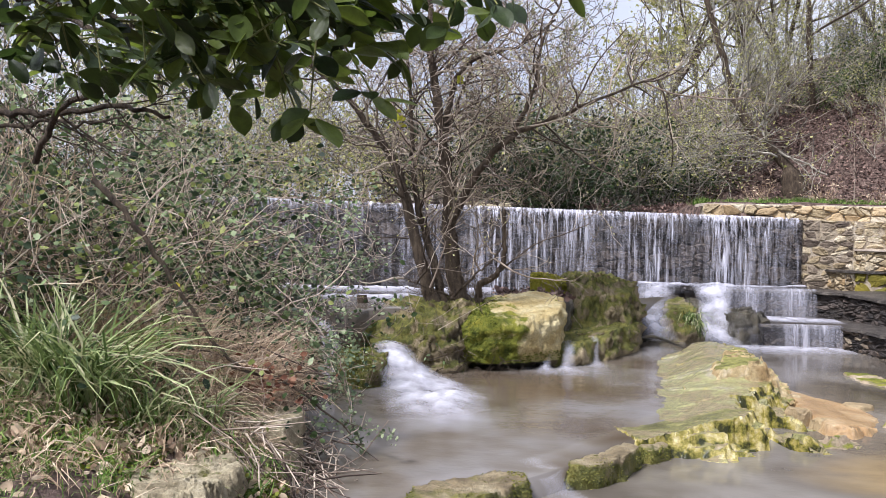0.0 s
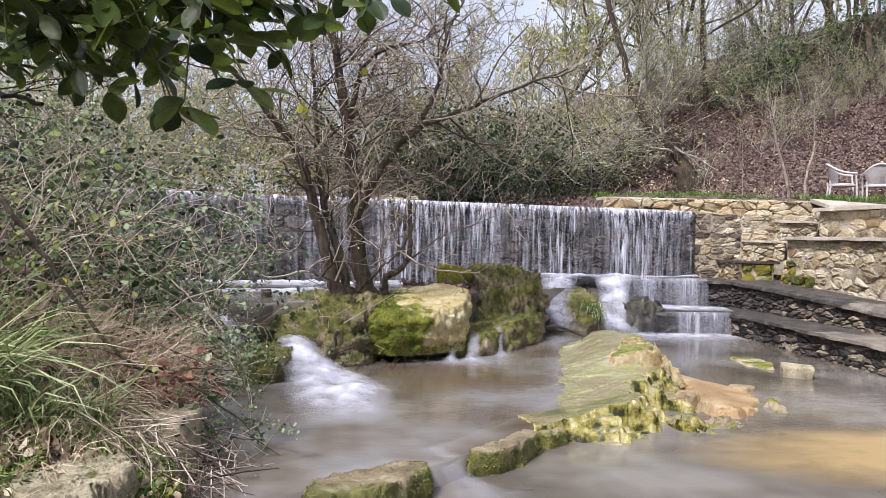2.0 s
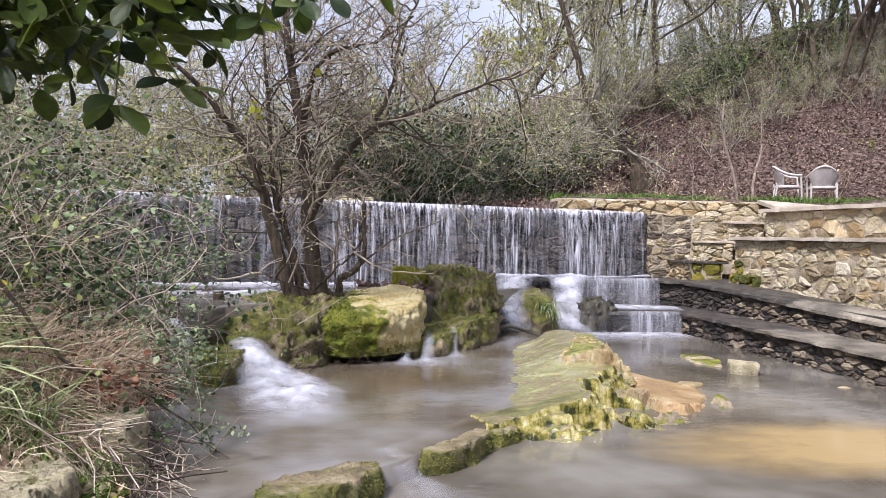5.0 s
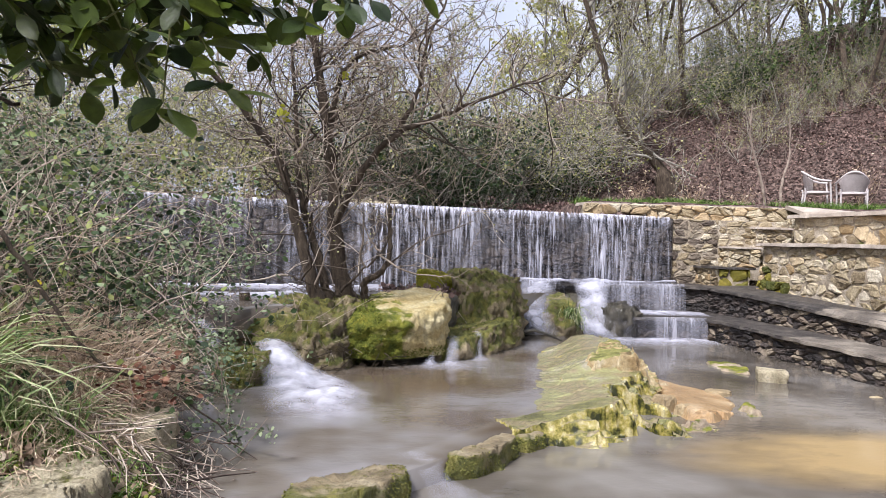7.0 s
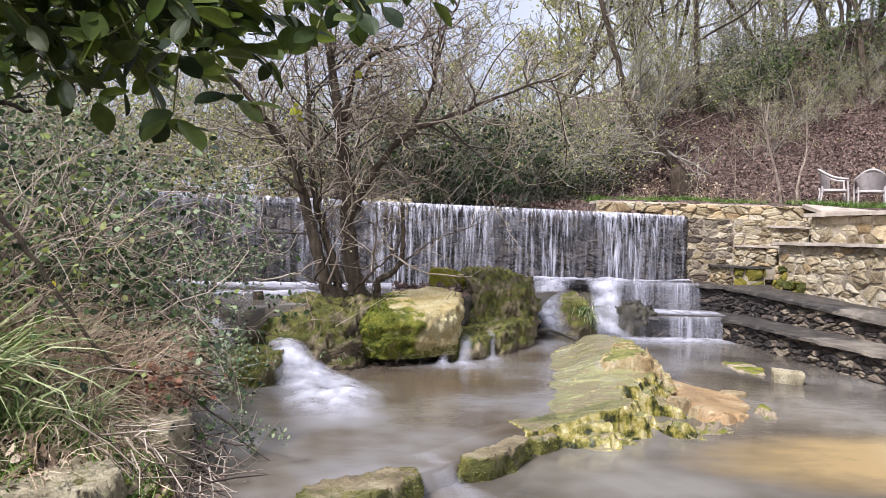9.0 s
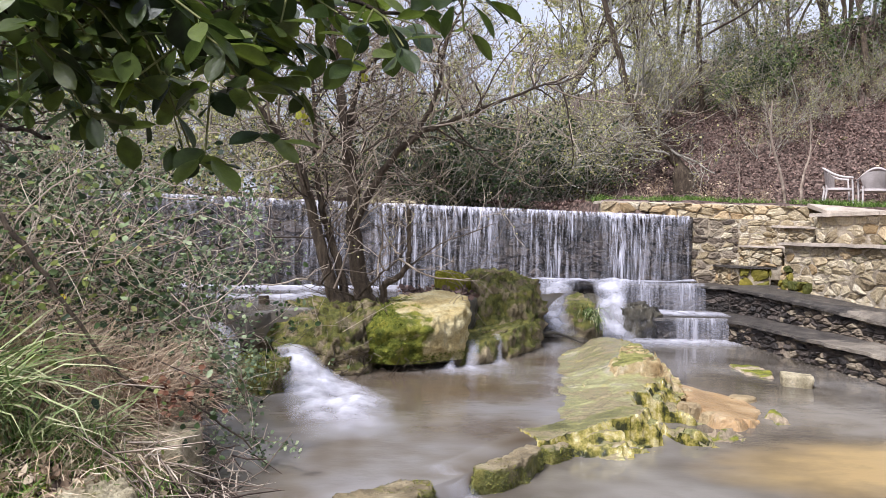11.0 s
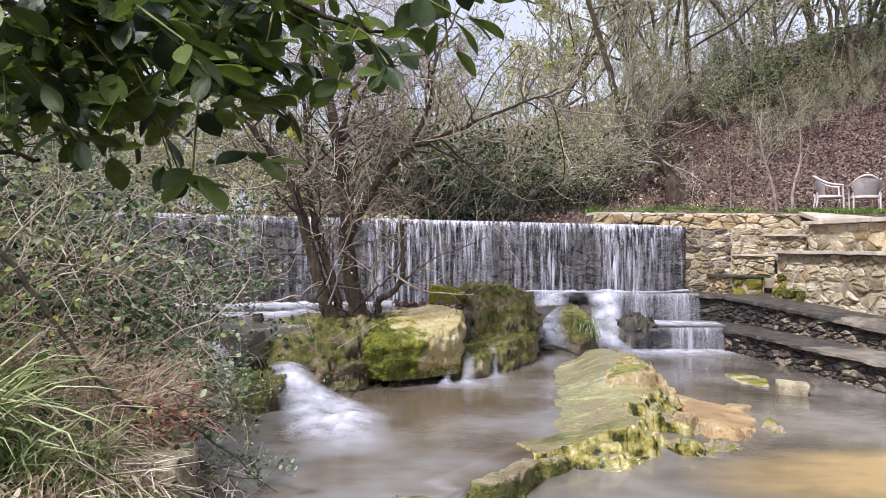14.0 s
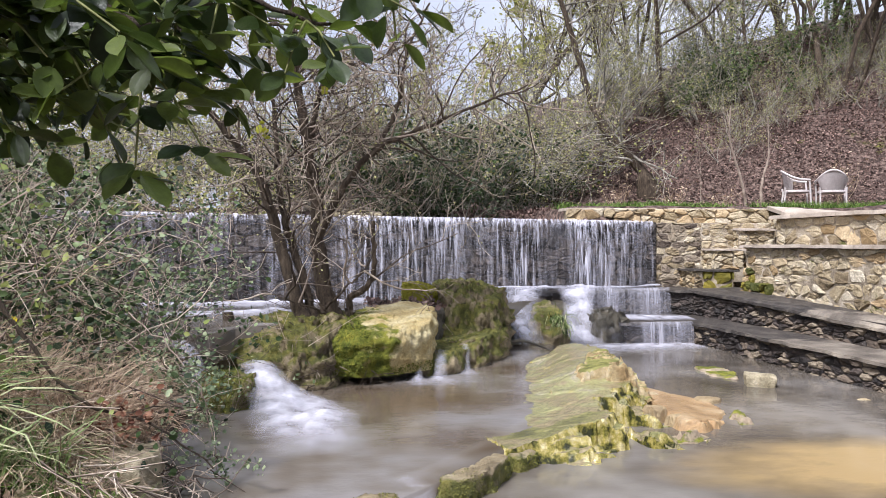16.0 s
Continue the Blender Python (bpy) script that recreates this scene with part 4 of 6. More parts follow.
rock("wet_rock", [(3.85, 9.95), (4.2, 9.95), (4.45, 10.3), (4.4, 10.9), (3.9, 11.1), (3.75, 10.5)], -0.1, 0.42, 19, M_WETROCK, "dark wet rock under the cascade", lumps=0.1)
rock("sedge_rock", [(2.95, 9.45), (3.2, 9.45), (3.35, 9.9), (3.3, 10.35), (3.05, 10.4), (2.92, 9.9)], -0.1, 0.5, 20, M_MOSSY, "mossy rock between two cascades", lumps=0.08, top=lambda x, y: 0.3 + 0.25 * float(smooth(9.5, 10.2, y)), moss=(3400, M_DARKTUFT, -0.1, lambda p, n: True))
rock("cascade_rock", [(2.5, 9.6), (2.95, 9.3), (3.1, 10.2), (3.7, 10.2), (3.75, 11.1), (2.4, 11.1)], -0.1, 0.55, 21, M_WETROCK, "dark rock shelf under the white water", lumps=0.1, top=lambda x, y: 0.02 + 0.5 * float(smooth(9.8, 10.8, y)))

v, f = tubes([(np.array([(2.3, 8.75, 0.22), (2.45, 8.72, 0.25), (2.62, 8.75, 0.2), (2.8, 8.7, 0.13)]), np.array([0.02, 0.022, 0.018, 0.008]))], 7)
thing("driftwood", mesh_of("driftwood", v, f, M_WETROCK), "black wet branch caught beside the cascade", "driftwood")




def stray_twigs(name, spots, count, length, radius, seed, mat, label, fall=(0.0, 0.0, -0.3)):
    """Loose twigs that lean on the rocks round the given spots."""
    rng = np.random.default_rng(seed)
    lines = []
    for _ in range(count):
        p = np.array(spots[int(rng.integers(len(spots)))]) + rng.normal(0, 0.09, 3)
        d = rng.normal(size=3) * np.array([1, 0.7, 0.8]) + np.array(fall)
        d /= np.linalg.norm(d)
        bend = rng.normal(0, 0.3, 3)
        size = length * rng.uniform(0.4, 1.3)
        pts = [p + d * size * f + bend * size * f * f for f in np.linspace(0, 1, 6)]
        lines.append((np.array(pts), radius * rng.uniform(0.6, 1.5) * np.linspace(1, 0.4, 6)))
    v, f = tubes(lines, 5)
    return thing(name, mesh_of(name, v, f, mat), label, "twigs", kind="stuff")


stray_twigs("stray_twigs", [(-0.1, 6.75, 0.45), (0.05, 6.7, 0.35), (0.15, 6.75, 0.25), (-0.25, 6.85, 0.6)], 46, 0.3, 0.0026, 81, M_TREETWIG, "grey broken twigs leaning on the island rock")
stray_twigs("stray_twigs", [(0.2, 6.75, 0.16), (0.4, 6.75, 0.15), (0.0, 6.7, 0.14), (0.55, 6.8, 0.14)], 40, 0.22, 0.005, 82, M_BARK, "dark wet twigs caught under the block", (0.2, -0.2, 0.1))
stray_twigs("stray_twigs", [(-0.1, 7.6, 0.75), (0.3, 7.5, 0.72), (0.15, 7.55, 0.9)], 36, 0.5, 0.004, 83, M_BARK, "thin dark sprouts round the foot of the tree", (0.0, -0.1, 0.7))
stray_twigs("stray_twigs", [(1.15, 8.6, 0.7), (1.3, 8.5, 0.66), (0.95, 8.5, 0.7)], 30, 0.25, 0.0026, 84, M_TREETWIG, "twigs caught on the ledge beside the boulder", (0.1, -0.2, -0.2))
drift_rng = np.random.default_rng(85)
spots = np.column_stack([drift_rng.uniform(0.6, 1.45, 260), drift_rng.uniform(8.35, 9.2, 260), drift_rng.uniform(0.66, 0.73, 260)])
v, f = leaves(spots, drift_rng, 0.045)
thing("drifted_leaves", mesh_of("drifted_leaves", v, f, M_LITTERLEAF), "brown leaves drifted onto the ledge behind the block", "leaf litter", kind="stuff")
v, f = tubes([(np.array([(-0.86, 8.0, 0.4), (-0.85, 8.0, 0.6), (-0.86, 8.0, 0.68)]), np.array([0.06, 0.06, 0.055])), (np.array([(-0.86, 8.0, 0.679), (-0.86, 8.0, 0.681)]), np.array([0.055, 0.002]))], 9)
thing("stake", mesh_of("stake", v, f, M_BARK), "dark sawn-off wooden stake in the upper pool", "stake")


# ---- masonry ----
def prism(corners, z0, z1):
    """A solid over a plan outline; z1 may be a function of x and y."""
    bm = bmesh.new()
    lo = [bm.verts.new((x, y, z0(x, y) if callable(z0) else z0)) for x, y in corners]
    hi = [bm.verts.new((x, y, z1(x, y) if callable(z1) else z1)) for x, y in corners]
    n = len(corners)
    bm.faces.new(lo[::-1])
    bm.faces.new(hi)
    for k in range(n):
        bm.faces.new([lo[k], lo[(k + 1) % n], hi[(k + 1) % n], hi[k]])
    bmesh.ops.recalc_face_normals(bm, faces=bm.faces[:])
    return bm


def clip_cell(poly, point, normal):
    """The part of a convex outline on the side of the line that the normal points away from."""
    out = []
    for k, p in enumerate(poly):
        q = poly[(k + 1) % len(poly)]
        dp, dq = (p - point) @ normal, (q - point) @ normal
        if dp <= 0:
            out.append(p)
        if dp * dq < 0:
            out.append(p + (q - p) * dp / (dp - dq))
    return out


def stone_piece(poly, depth, rng, mat):
    """One rubble stone: an uneven outline with a chamfered, slightly tilted face. Local x along the wall, z up, -y outward."""
    c = np.mean(poly, axis=0)
    pts = [p + (c - p) / (np.linalg.norm(c - p) + 1e-6) * rng.uniform(0.003, 0.012) for p in poly]
    cut = []
    for k, p in enumerate(pts):
        q = pts[(k + 1) % len(pts)]
        f = rng.uniform(0.06, 0.26)
        cut.append(p + (q - p) * f)
        if np.linalg.norm(q - p) > 0.07:
            cut.append((p + q) / 2 + rng.normal(0, 0.008, 2))
        cut.append(q + (p - q) * f)
    ring = np.array(cut) - c
    n = len(ring)
    tilt = rng.uniform(-0.16, 0.16, 2)
    face = ring * (1 - 0.014 / (np.linalg.norm(ring, axis=1, keepdims=True) + 0.02))
    lean = face @ tilt
    out = depth * rng.uniform(0.4, 1.2)
    v = [(x, 0.05, z) for x, z in ring] + [(x, -out + 0.022 + t, z) for (x, z), t in zip(ring, lean)]
    v += [(x * 0.9, -out + t + rng.uniform(-0.012, 0.012), z * 0.9) for (x, z), t in zip(face, lean)] + [(0, -out + rng.uniform(-0.012, 0.004), 0)]
    q = [(r * n + k, r * n + (k + 1) % n, (r + 1) * n + (k + 1) % n, (r + 1) * n + k) for r in range(2) for k in range(n)]
    t = [(2 * n + k, 2 * n + (k + 1) % n, 3 * n) for k in range(n)]
    return c, mesh_of("stone", v, [q, t], mat, smooth=False)


def rubble(parent, a, b, z0, z1, mats, seed, size=0.2, course=0.11, depth=0.03):
    """Rubble stones fitted together on the face that runs from a to b, standing out to the right of that way.
    z1: the top, or the tops at a and at b. mats: (material, share) pairs."""
    rng = np.random.default_rng(seed)
    a, b = np.array(a, float), np.array(b, float)
    length = np.linalg.norm(b - a)
    way = (b - a) / length
    turn = math.degrees(math.atan2(way[1], way[0]))
    ta, tb = z1 if isinstance(z1, tuple) else (z1, z1)
    k = size / course
    pts = []
    z, row = z0 + course * 0.5, 0
    while z < max(ta, tb) + course * 0.3:
        s = rng.uniform(-0.5, 0.5) * size
        while s < length + size * 0.5:
            if rng.random() < 0.82:
                pts.append((s + rng.normal(0, 0.16) * size, (z + rng.normal(0, 0.32) * course) * k))
            if rng.random() < 0.16:
                pts.append((s + 0.5 * size, (z + rng.uniform(-0.5, 0.5) * course) * k))
            s += size * rng.uniform(0.65, 1.35)
        z += course * rng.uniform(0.85, 1.15)
        row += 1
    pts = np.array(pts)
    names, shares = [m for m, _ in mats], np.array([s for _, s in mats], float)
    slope = np.array([-(tb - ta) * k, length])
    slope /= np.linalg.norm(slope)
    for p in pts:
        poly = [p + np.array(d) * size * 1.4 for d in ((-1, -1), (1, -1), (1, 1), (-1, 1))]
        d = pts - p
        near = np.argsort((d ** 2).sum(1))[1:16]
        for q in pts[near]:
            poly = clip_cell(poly, (p + q) / 2, q - p)
        for point, normal in (((0, 0), (-1, 0)), ((length, 0), (1, 0)), ((0, z0 * k), (0, -1)), ((0, ta * k), slope)):
            if len(poly) > 2:
                poly = clip_cell(poly, np.array(point, float), np.array(normal, float))
        if len(poly) < 3:
            continue
        poly = [np.array([q[0], q[1] / k]) for q in poly]
        poly = [q for n, q in enumerate(poly) if np.linalg.norm(q - poly[n - 1]) > 0.012]
        if len(poly) < 3 or np.ptp([q[0] for q in poly]) < 0.035 or np.ptp([q[1] for q in poly]) < 0.025:
            continue
        c, me = stone_piece(poly, depth, rng, names[int(rng.choice(len(names), p=shares / shares.sum()))])
        ob = new("stone", me)
        ob.parent = parent
        spot = a + way * c[0]
        ob.matrix_basis = pose(spot[0], spot[1], c[1], 0, 0, turn)


def wall(name, corners, z0, z1, label, mat=None):
    bm = prism(corners, z0, z1)
    me = bpy.data.meshes.new(name)
    bm.to_mesh(me)
    bm.free()
    me.materials.append(mat or M_MORTAR)
    return thing(name, me, label, "wall", kind="structure")


def cap(parent, corners, z0, z1, label="", mat=None, seed=1):
    """A thin slab with a broken, slightly rounded rim."""
    ring = []
    for a, b in zip(corners, corners[1:] + corners[:1]):
        a, b = np.array(a, float), np.array(b, float)
        n = max(1, int(np.linalg.norm(b - a) / 0.09))
        ring += [a + (b - a) * k / n for k in range(n)]
    out = []
    for x, y in ring:
        n = noise.noise_vector(Vector((x * 3.5, y * 3.5, seed)))
        w = noise.noise_vector(Vector((x * 12, y * 12, seed * 2)))
        out.append((x + 0.04 * n.x + 0.03 * w.x, y + 0.04 * n.y + 0.03 * w.y))
    bm = prism(out, z0, z1)
    top = [f for f in bm.faces if f.normal.z > 0.9]
    rim = [e for e in bm.edges if any(f in top for f in e.link_faces) and any(f not in top for f in e.link_faces)]
    bmesh.ops.bevel(bm, geom=rim, offset=0.012, segments=2, affect="EDGES")
    for v in bm.verts:
        v.co.z += 0.012 * noise.noise(v.co * 5 + Vector((seed, 0, 0)))
    return part("coping", bm, mat or M_CAP, parent, label)


DRY = [(M_STONE, 0.88), (M_OCHRE, 0.12)]
WET = [(M_WET, 1.0)]
DAMP = [(M_WET, 0.45), (M_DAMP, 0.55)]
GREEN = [(M_STONE, 0.4), (M_GREENSTONE, 0.6)]

u = (WEIR_B - WEIR_A) / np.linalg.norm(WEIR_B - WEIR_A)
nv = np.array([u[1], -u[0]])
weir = wall("wall_weir", [tuple(WEIR_A), tuple(WEIR_B), tuple(WEIR_B - nv * 0.5), tuple(WEIR_A - nv * 0.5)], -0.4, 1.765, "low rubble stone weir darkened by running water", M_DARK)
rubble(weir, WEIR_A, WEIR_B, 0.5, 1.74, WET, 1, 0.26, 0.12, 0.022)

for k in range(4):
    x = 0.27 + k * 0.20
    plate_rock("crest_stone", [(x - 0.09, weir_y(x) + 0.12), (x + 0.1, weir_y(x) + 0.1), (x + 0.11, weir_y(x) + 0.3), (x - 0.08, weir_y(x) + 0.32)], 1.74, lambda x, y, k=k: 1.83 + 0.02 * (k % 2), 90 + k, M_PALE, "pale flat stone lying on the crest of the weir", margin=0.04, ledges=1, crag=0.02, step=0.012, cell=9.0)

# stepped banks beside the pool
step_lower = wall("wall_step_lower", [(3.9, 10.1), (5.36, 10.1), (5.36, 2.0), (6.3, 2.0), (6.3, 12.0), (3.9, 12.0)], -0.5, 0.275, "low stone bank step beside the pool", M_DARK)
rubble(step_lower, (3.95, 10.1), (5.36, 10.1), -0.05, 0.26, WET, 21, 0.17, 0.09)
rubble(step_lower, (5.36, 10.1), (5.36, 5.2), -0.05, 0.26, DAMP, 22, 0.16, 0.065)
cap(step_lower, [(3.9, 10.03), (5.29, 10.03), (5.29, 2.0), (6.0, 2.0), (6.0, 11.3), (3.9, 11.3)], 0.26, 0.295, "damp concrete tread", M_TREAD, 2)
step_upper = wall("wall_step_upper", [(3.4, 11.22), (5.5, 11.3), (5.87, 11.0), (6.0, 9.8), (6.0, 2.0), (6.9, 2.0), (6.9, 12.0), (3.3, 12.0)], -0.5, lambda x, y: 0.49 + 0.165 * min(1, max(0, (y - 7) / 4)), "upper stone bank step with a concrete tread", M_DARK)
rubble(step_upper, (3.6, 11.22), (5.5, 11.3), 0.28, 0.64, WET, 23, 0.17, 0.09)
rubble(step_upper, (5.5, 11.3), (5.87, 11.0), 0.28, 0.63, WET, 24, 0.16, 0.065)
rubble(step_upper, (5.87, 11.0), (6.0, 9.8), 0.28, (0.63, 0.59), WET, 25, 0.16, 0.065)
rubble(step_upper, (6.0, 9.8), (6.0, 7.0), 0.28, (0.59, 0.48), DAMP, 26, 0.16, 0.065)
rubble(step_upper, (6.0, 7.0), (6.0, 5.2), 0.28, 0.48, DAMP, 27, 0.16, 0.065)
cap(step_upper, [(3.4, 11.15), (5.46, 11.22), (5.8, 10.95), (5.93, 9.8), (5.93, 7.0), (5.93, 2.0), (6.6, 2.0), (6.6, 7.0), (6.6, 11.9), (3.3, 11.9)], lambda x, y: 0.475 + 0.17 * min(1, max(0, (y - 7) / 4)), lambda x, y: 0.51 + 0.17 * min(1, max(0, (y - 7) / 4)) + 0.05 * min(1, max(0, (x - 5.95) / 0.6)), "damp concrete tread", M_TREAD, 3)

wall_low = wall("wall_terrace_low", [(6.54, 10.66), (6.54, 3.0), (7.5, 3.0), (7.5, 10.66)], 0.3, 1.36, "rubble limestone retaining wall", M_MORTAR)
rubble(wall_low, (6.54, 10.66), (6.54, 6.4), 0.56, 1.36, DRY, 31, 0.26, 0.125, 0.016)
rubble(wall_low, (7.4, 10.66), (6.54, 10.66), 0.6, 1.36, DRY, 36, 0.22, 0.115, 0.016)
rubble(wall_low, (6.525, 10.66), (6.525, 10.42), 0.56, 1.05, [(M_GREENSTONE, 0.6), (M_OCHRE, 0.4)], 37, 0.16, 0.14, 0.075)
rubble(wall_low, (6.53, 10.42), (6.53, 9.95), 0.56, 0.84, [(M_GREENSTONE, 1.0)], 38, 0.2, 0.14, 0.07)
wall_high = wall("wall_terrace_high", [(7.4, 11.2), (7.4, 3.0), (8.4, 3.0), (8.4, 11.2)], 1.0, 1.82, "upper rubble limestone retaining wall", M_MORTAR)
rubble(wall_high, (7.4, 11.2), (7.4, 6.6), 1.38, 1.82, DRY, 32, 0.3, 0.15, 0.018)
wall_back = wall("wall_back", [(5.55, 11.72), (7.45, 11.42), (7.45, 12.3), (5.6, 12.4)], 0.0, 1.76, "rubble limestone wall at the end of the weir", M_MORTAR)
rubble(wall_back, (5.56, 11.72), (6.3, 11.602), 0.62, 1.76, [(M_DAMP, 0.7), (M_STONE, 0.3)], 33, 0.22, 0.105, 0.022)
rubble(wall_back, (6.3, 11.602), (7.43, 11.42), 0.62, 1.76, DRY, 35, 0.22, 0.105, 0.02)
stair_low = wall("wall_stair_low", [(5.98, 11.2), (6.56, 11.05), (6.56, 11.6), (5.98, 11.75)], 0.3, 0.98, "low stone block of a rough stair, green with moss", M_MORTAR)
rubble(stair_low, (5.98, 11.2), (6.1, 11.17), 0.6, 0.98, DRY, 40, 0.2, 0.13, 0.04)
rubble(stair_low, (6.1, 11.17), (6.56, 11.05), 0.6, 0.98, [(M_GREENSTONE, 1.0)], 39, 0.3, 0.3, 0.04)
rubble(stair_low, (5.98, 11.7), (5.98, 11.2), 0.6, 0.98, DRY, 43, 0.18, 0.09, 0.03)
cap(stair_low, [(5.93, 11.15), (6.6, 10.98), (6.6, 11.6), (5.93, 11.75)], 0.975, 1.005, "", M_TREAD, 4)
stair_mid = wall("wall_stair_mid", [(6.36, 11.36), (6.86, 11.26), (6.86, 11.7), (6.36, 11.8)], 0.8, 1.31, "middle stone block of a rough stair", M_MORTAR)
rubble(stair_mid, (6.36, 11.36), (6.86, 11.26), 1.0, 1.31, DRY, 41, 0.18, 0.1, 0.03)
rubble(stair_mid, (6.36, 11.75), (6.36, 11.36), 0.98, 1.31, DRY, 44, 0.18, 0.09, 0.03)
cap(stair_mid, [(6.32, 11.31), (6.9, 11.2), (6.9, 11.65), (6.32, 11.75)], 1.305, 1.335, "", M_CAP, 5)
stair_top = wall("wall_stair_top", [(6.84, 11.38), (7.42, 11.28), (7.42, 11.7), (6.84, 11.8)], 1.2, 1.64, "upper stone block of a rough stair", M_MORTAR)
rubble(stair_top, (6.84, 11.38), (7.42, 11.28), 1.3, 1.64, DRY, 42, 0.18, 0.1, 0.03)
rubble(stair_top, (6.84, 11.75), (6.84, 11.38), 1.3, 1.64, DRY, 45, 0.18, 0.09, 0.03)
cap(stair_top, [(6.8, 11.33), (7.42, 11.22), (7.42, 11.7), (6.8, 11.78)], 1.635, 1.67, "", M_CAP, 6)
wall_top = wall("wall_terrace_top", [(4.3, 12.57), (8.2, 11.82), (8.3, 12.3), (4.4, 13.0)], 1.2, 2.0, "low rubble wall edging the grass terrace", M_MORTAR)
rubble(wall_top, (4.3, 12.57), (8.2, 11.82), 1.72, 2.02, [(M_STONE, 0.6), (M_OCHRE, 0.4)], 34, 0.24, 0.13, 0.06)
cap(wall_low, [(6.45, 10.72), (6.45, 3.0), (7.38, 3.0), (7.38, 10.72)], 1.36, 1.405, "pale concrete coping", None, 7)
cap(wall_high, [(7.3, 11.25), (7.3, 3.0), (8.5, 3.0), (8.5, 11.25)], 1.82, 1.875, "pale concrete coping", None, 8)
cap(wall_top, [(4.3, 12.6), (8.2, 11.85), (8.3, 12.35), (4.35, 13.1)], 1.98, 2.03, "pale concrete coping", None, 9)
wall_ramp = wall("wall_ramp", [(7.47, 11.05), (7.97, 10.45), (8.6, 10.45), (8.6, 12.28), (8.15, 12.18), (7.72, 11.88)], 1.3, 1.83, "short rubble wall carrying the ramp", M_MORTAR)
rubble(wall_ramp, (7.71, 11.88), (7.46, 11.05), 1.5, 1.84, DRY, 46, 0.24, 0.13, 0.03)
ramp_slab = wall("pavement_ramp", [(7.42, 11.0), (7.93, 10.4), (8.6, 10.4), (8.6, 12.3), (8.15, 12.2), (7.67, 11.9)], lambda x, y: 1.835 + 0.17 * float(smooth(10.7, 11.9, y)), lambda x, y: 1.89 + 0.18 * float(smooth(10.7, 11.9, y)), "pale concrete ramp joining the two terraces", M_CAP)


# ---- chairs ----
def chair():
    root = new("garden_chair")
    def tube_part(name, lines, sides=8, label=""):
        v, f = tubes(lines, sides)
        ob = thing(name, mesh_of(name, v, f, M_CHAIR), parent=root)
        return tagged(ob, label)
    for sx in (-1, 1):
        tube_part("leg", [([(sx * 0.25, -0.24, 0), (sx * 0.26, -0.22, 0.42), (sx * 0.28, -0.2, 0.64)], [0.016, 0.018, 0.016])])
        tube_part("leg", [([(sx * 0.23, 0.27, 0), (sx * 0.23, 0.22, 0.42), (sx * 0.24, 0.24, 0.5)], [0.016, 0.018, 0.016])])
    s = np.linspace(0, np.pi, 15)
    tube_part("armrest", [(np.column_stack([0.29 * np.cos(s), -0.22 + 0.5 * np.sin(s) ** 0.8, 0.64 + 0.2 * np.sin(s) ** 2]), np.full(15, 0.022))])
    bm = bmesh.new()
    rows = []
    for k in range(8):
        f = k / 7
        rows.append([bm.verts.new(((0.2 + 0.08 * f) * math.cos(a), 0.02 + (0.2 + 0.05 * f) * math.sin(a) ** 0.8, 0.44 + f * (0.2 + 0.2 * math.sin(a) ** 2))) for a in np.linspace(0.25, np.pi - 0.25, 14)])
    for r0, r1 in zip(rows, rows[1:]):
        for k in range(13):
            bm.faces.new([r0[k], r0[k + 1], r1[k + 1], r1[k]])
    bmesh.ops.solidify(bm, geom=bm.faces[:], thickness=0.015)
    part("backrest", bm, M_CHAIR, root)
    bm = prism([(0.26 * math.cos(a) * (1 if abs(math.cos(a)) < 0.9 else 1), -0.01 + 0.25 * math.sin(a)) for a in np.linspace(0, 2 * np.pi, 20, endpoint=False)], 0.4, 0.45)
    bmesh.ops.bevel(bm, geom=bm.edges[:], offset=0.01, segments=1, affect="EDGES")
    part("seat", bm, M_CHAIR, root)
    return tagged(root, "pale woven resin garden armchair on the grass terrace", "chair", "chairs on the terrace")


one = chair()
one.matrix_basis = pose(10.78, 14.4, 2.08, 0, 0, 150) @ Matrix.Scale(1.06, 4)
copy_thing(one, pose(10.06, 14.55, 2.08, 0, 0, 62))


# ---- tree on the island ----
def stem_line(pts, rng, wob=0.008):
    pts = np.array(pts, float)
    t = np.linspace(0, 1, len(pts))
    tt = np.linspace(0, 1, 5 * len(pts))
    fine = np.column_stack([np.interp(tt, t, pts[:, k]) for k in range(3)])
    for _ in range(4):
        fine[1:-1] = 0.5 * fine[1:-1] + 0.25 * (fine[2:] + fine[:-2])
    fine[1:-1] += rng.normal(0, wob, fine[1:-1].shape)
    return fine


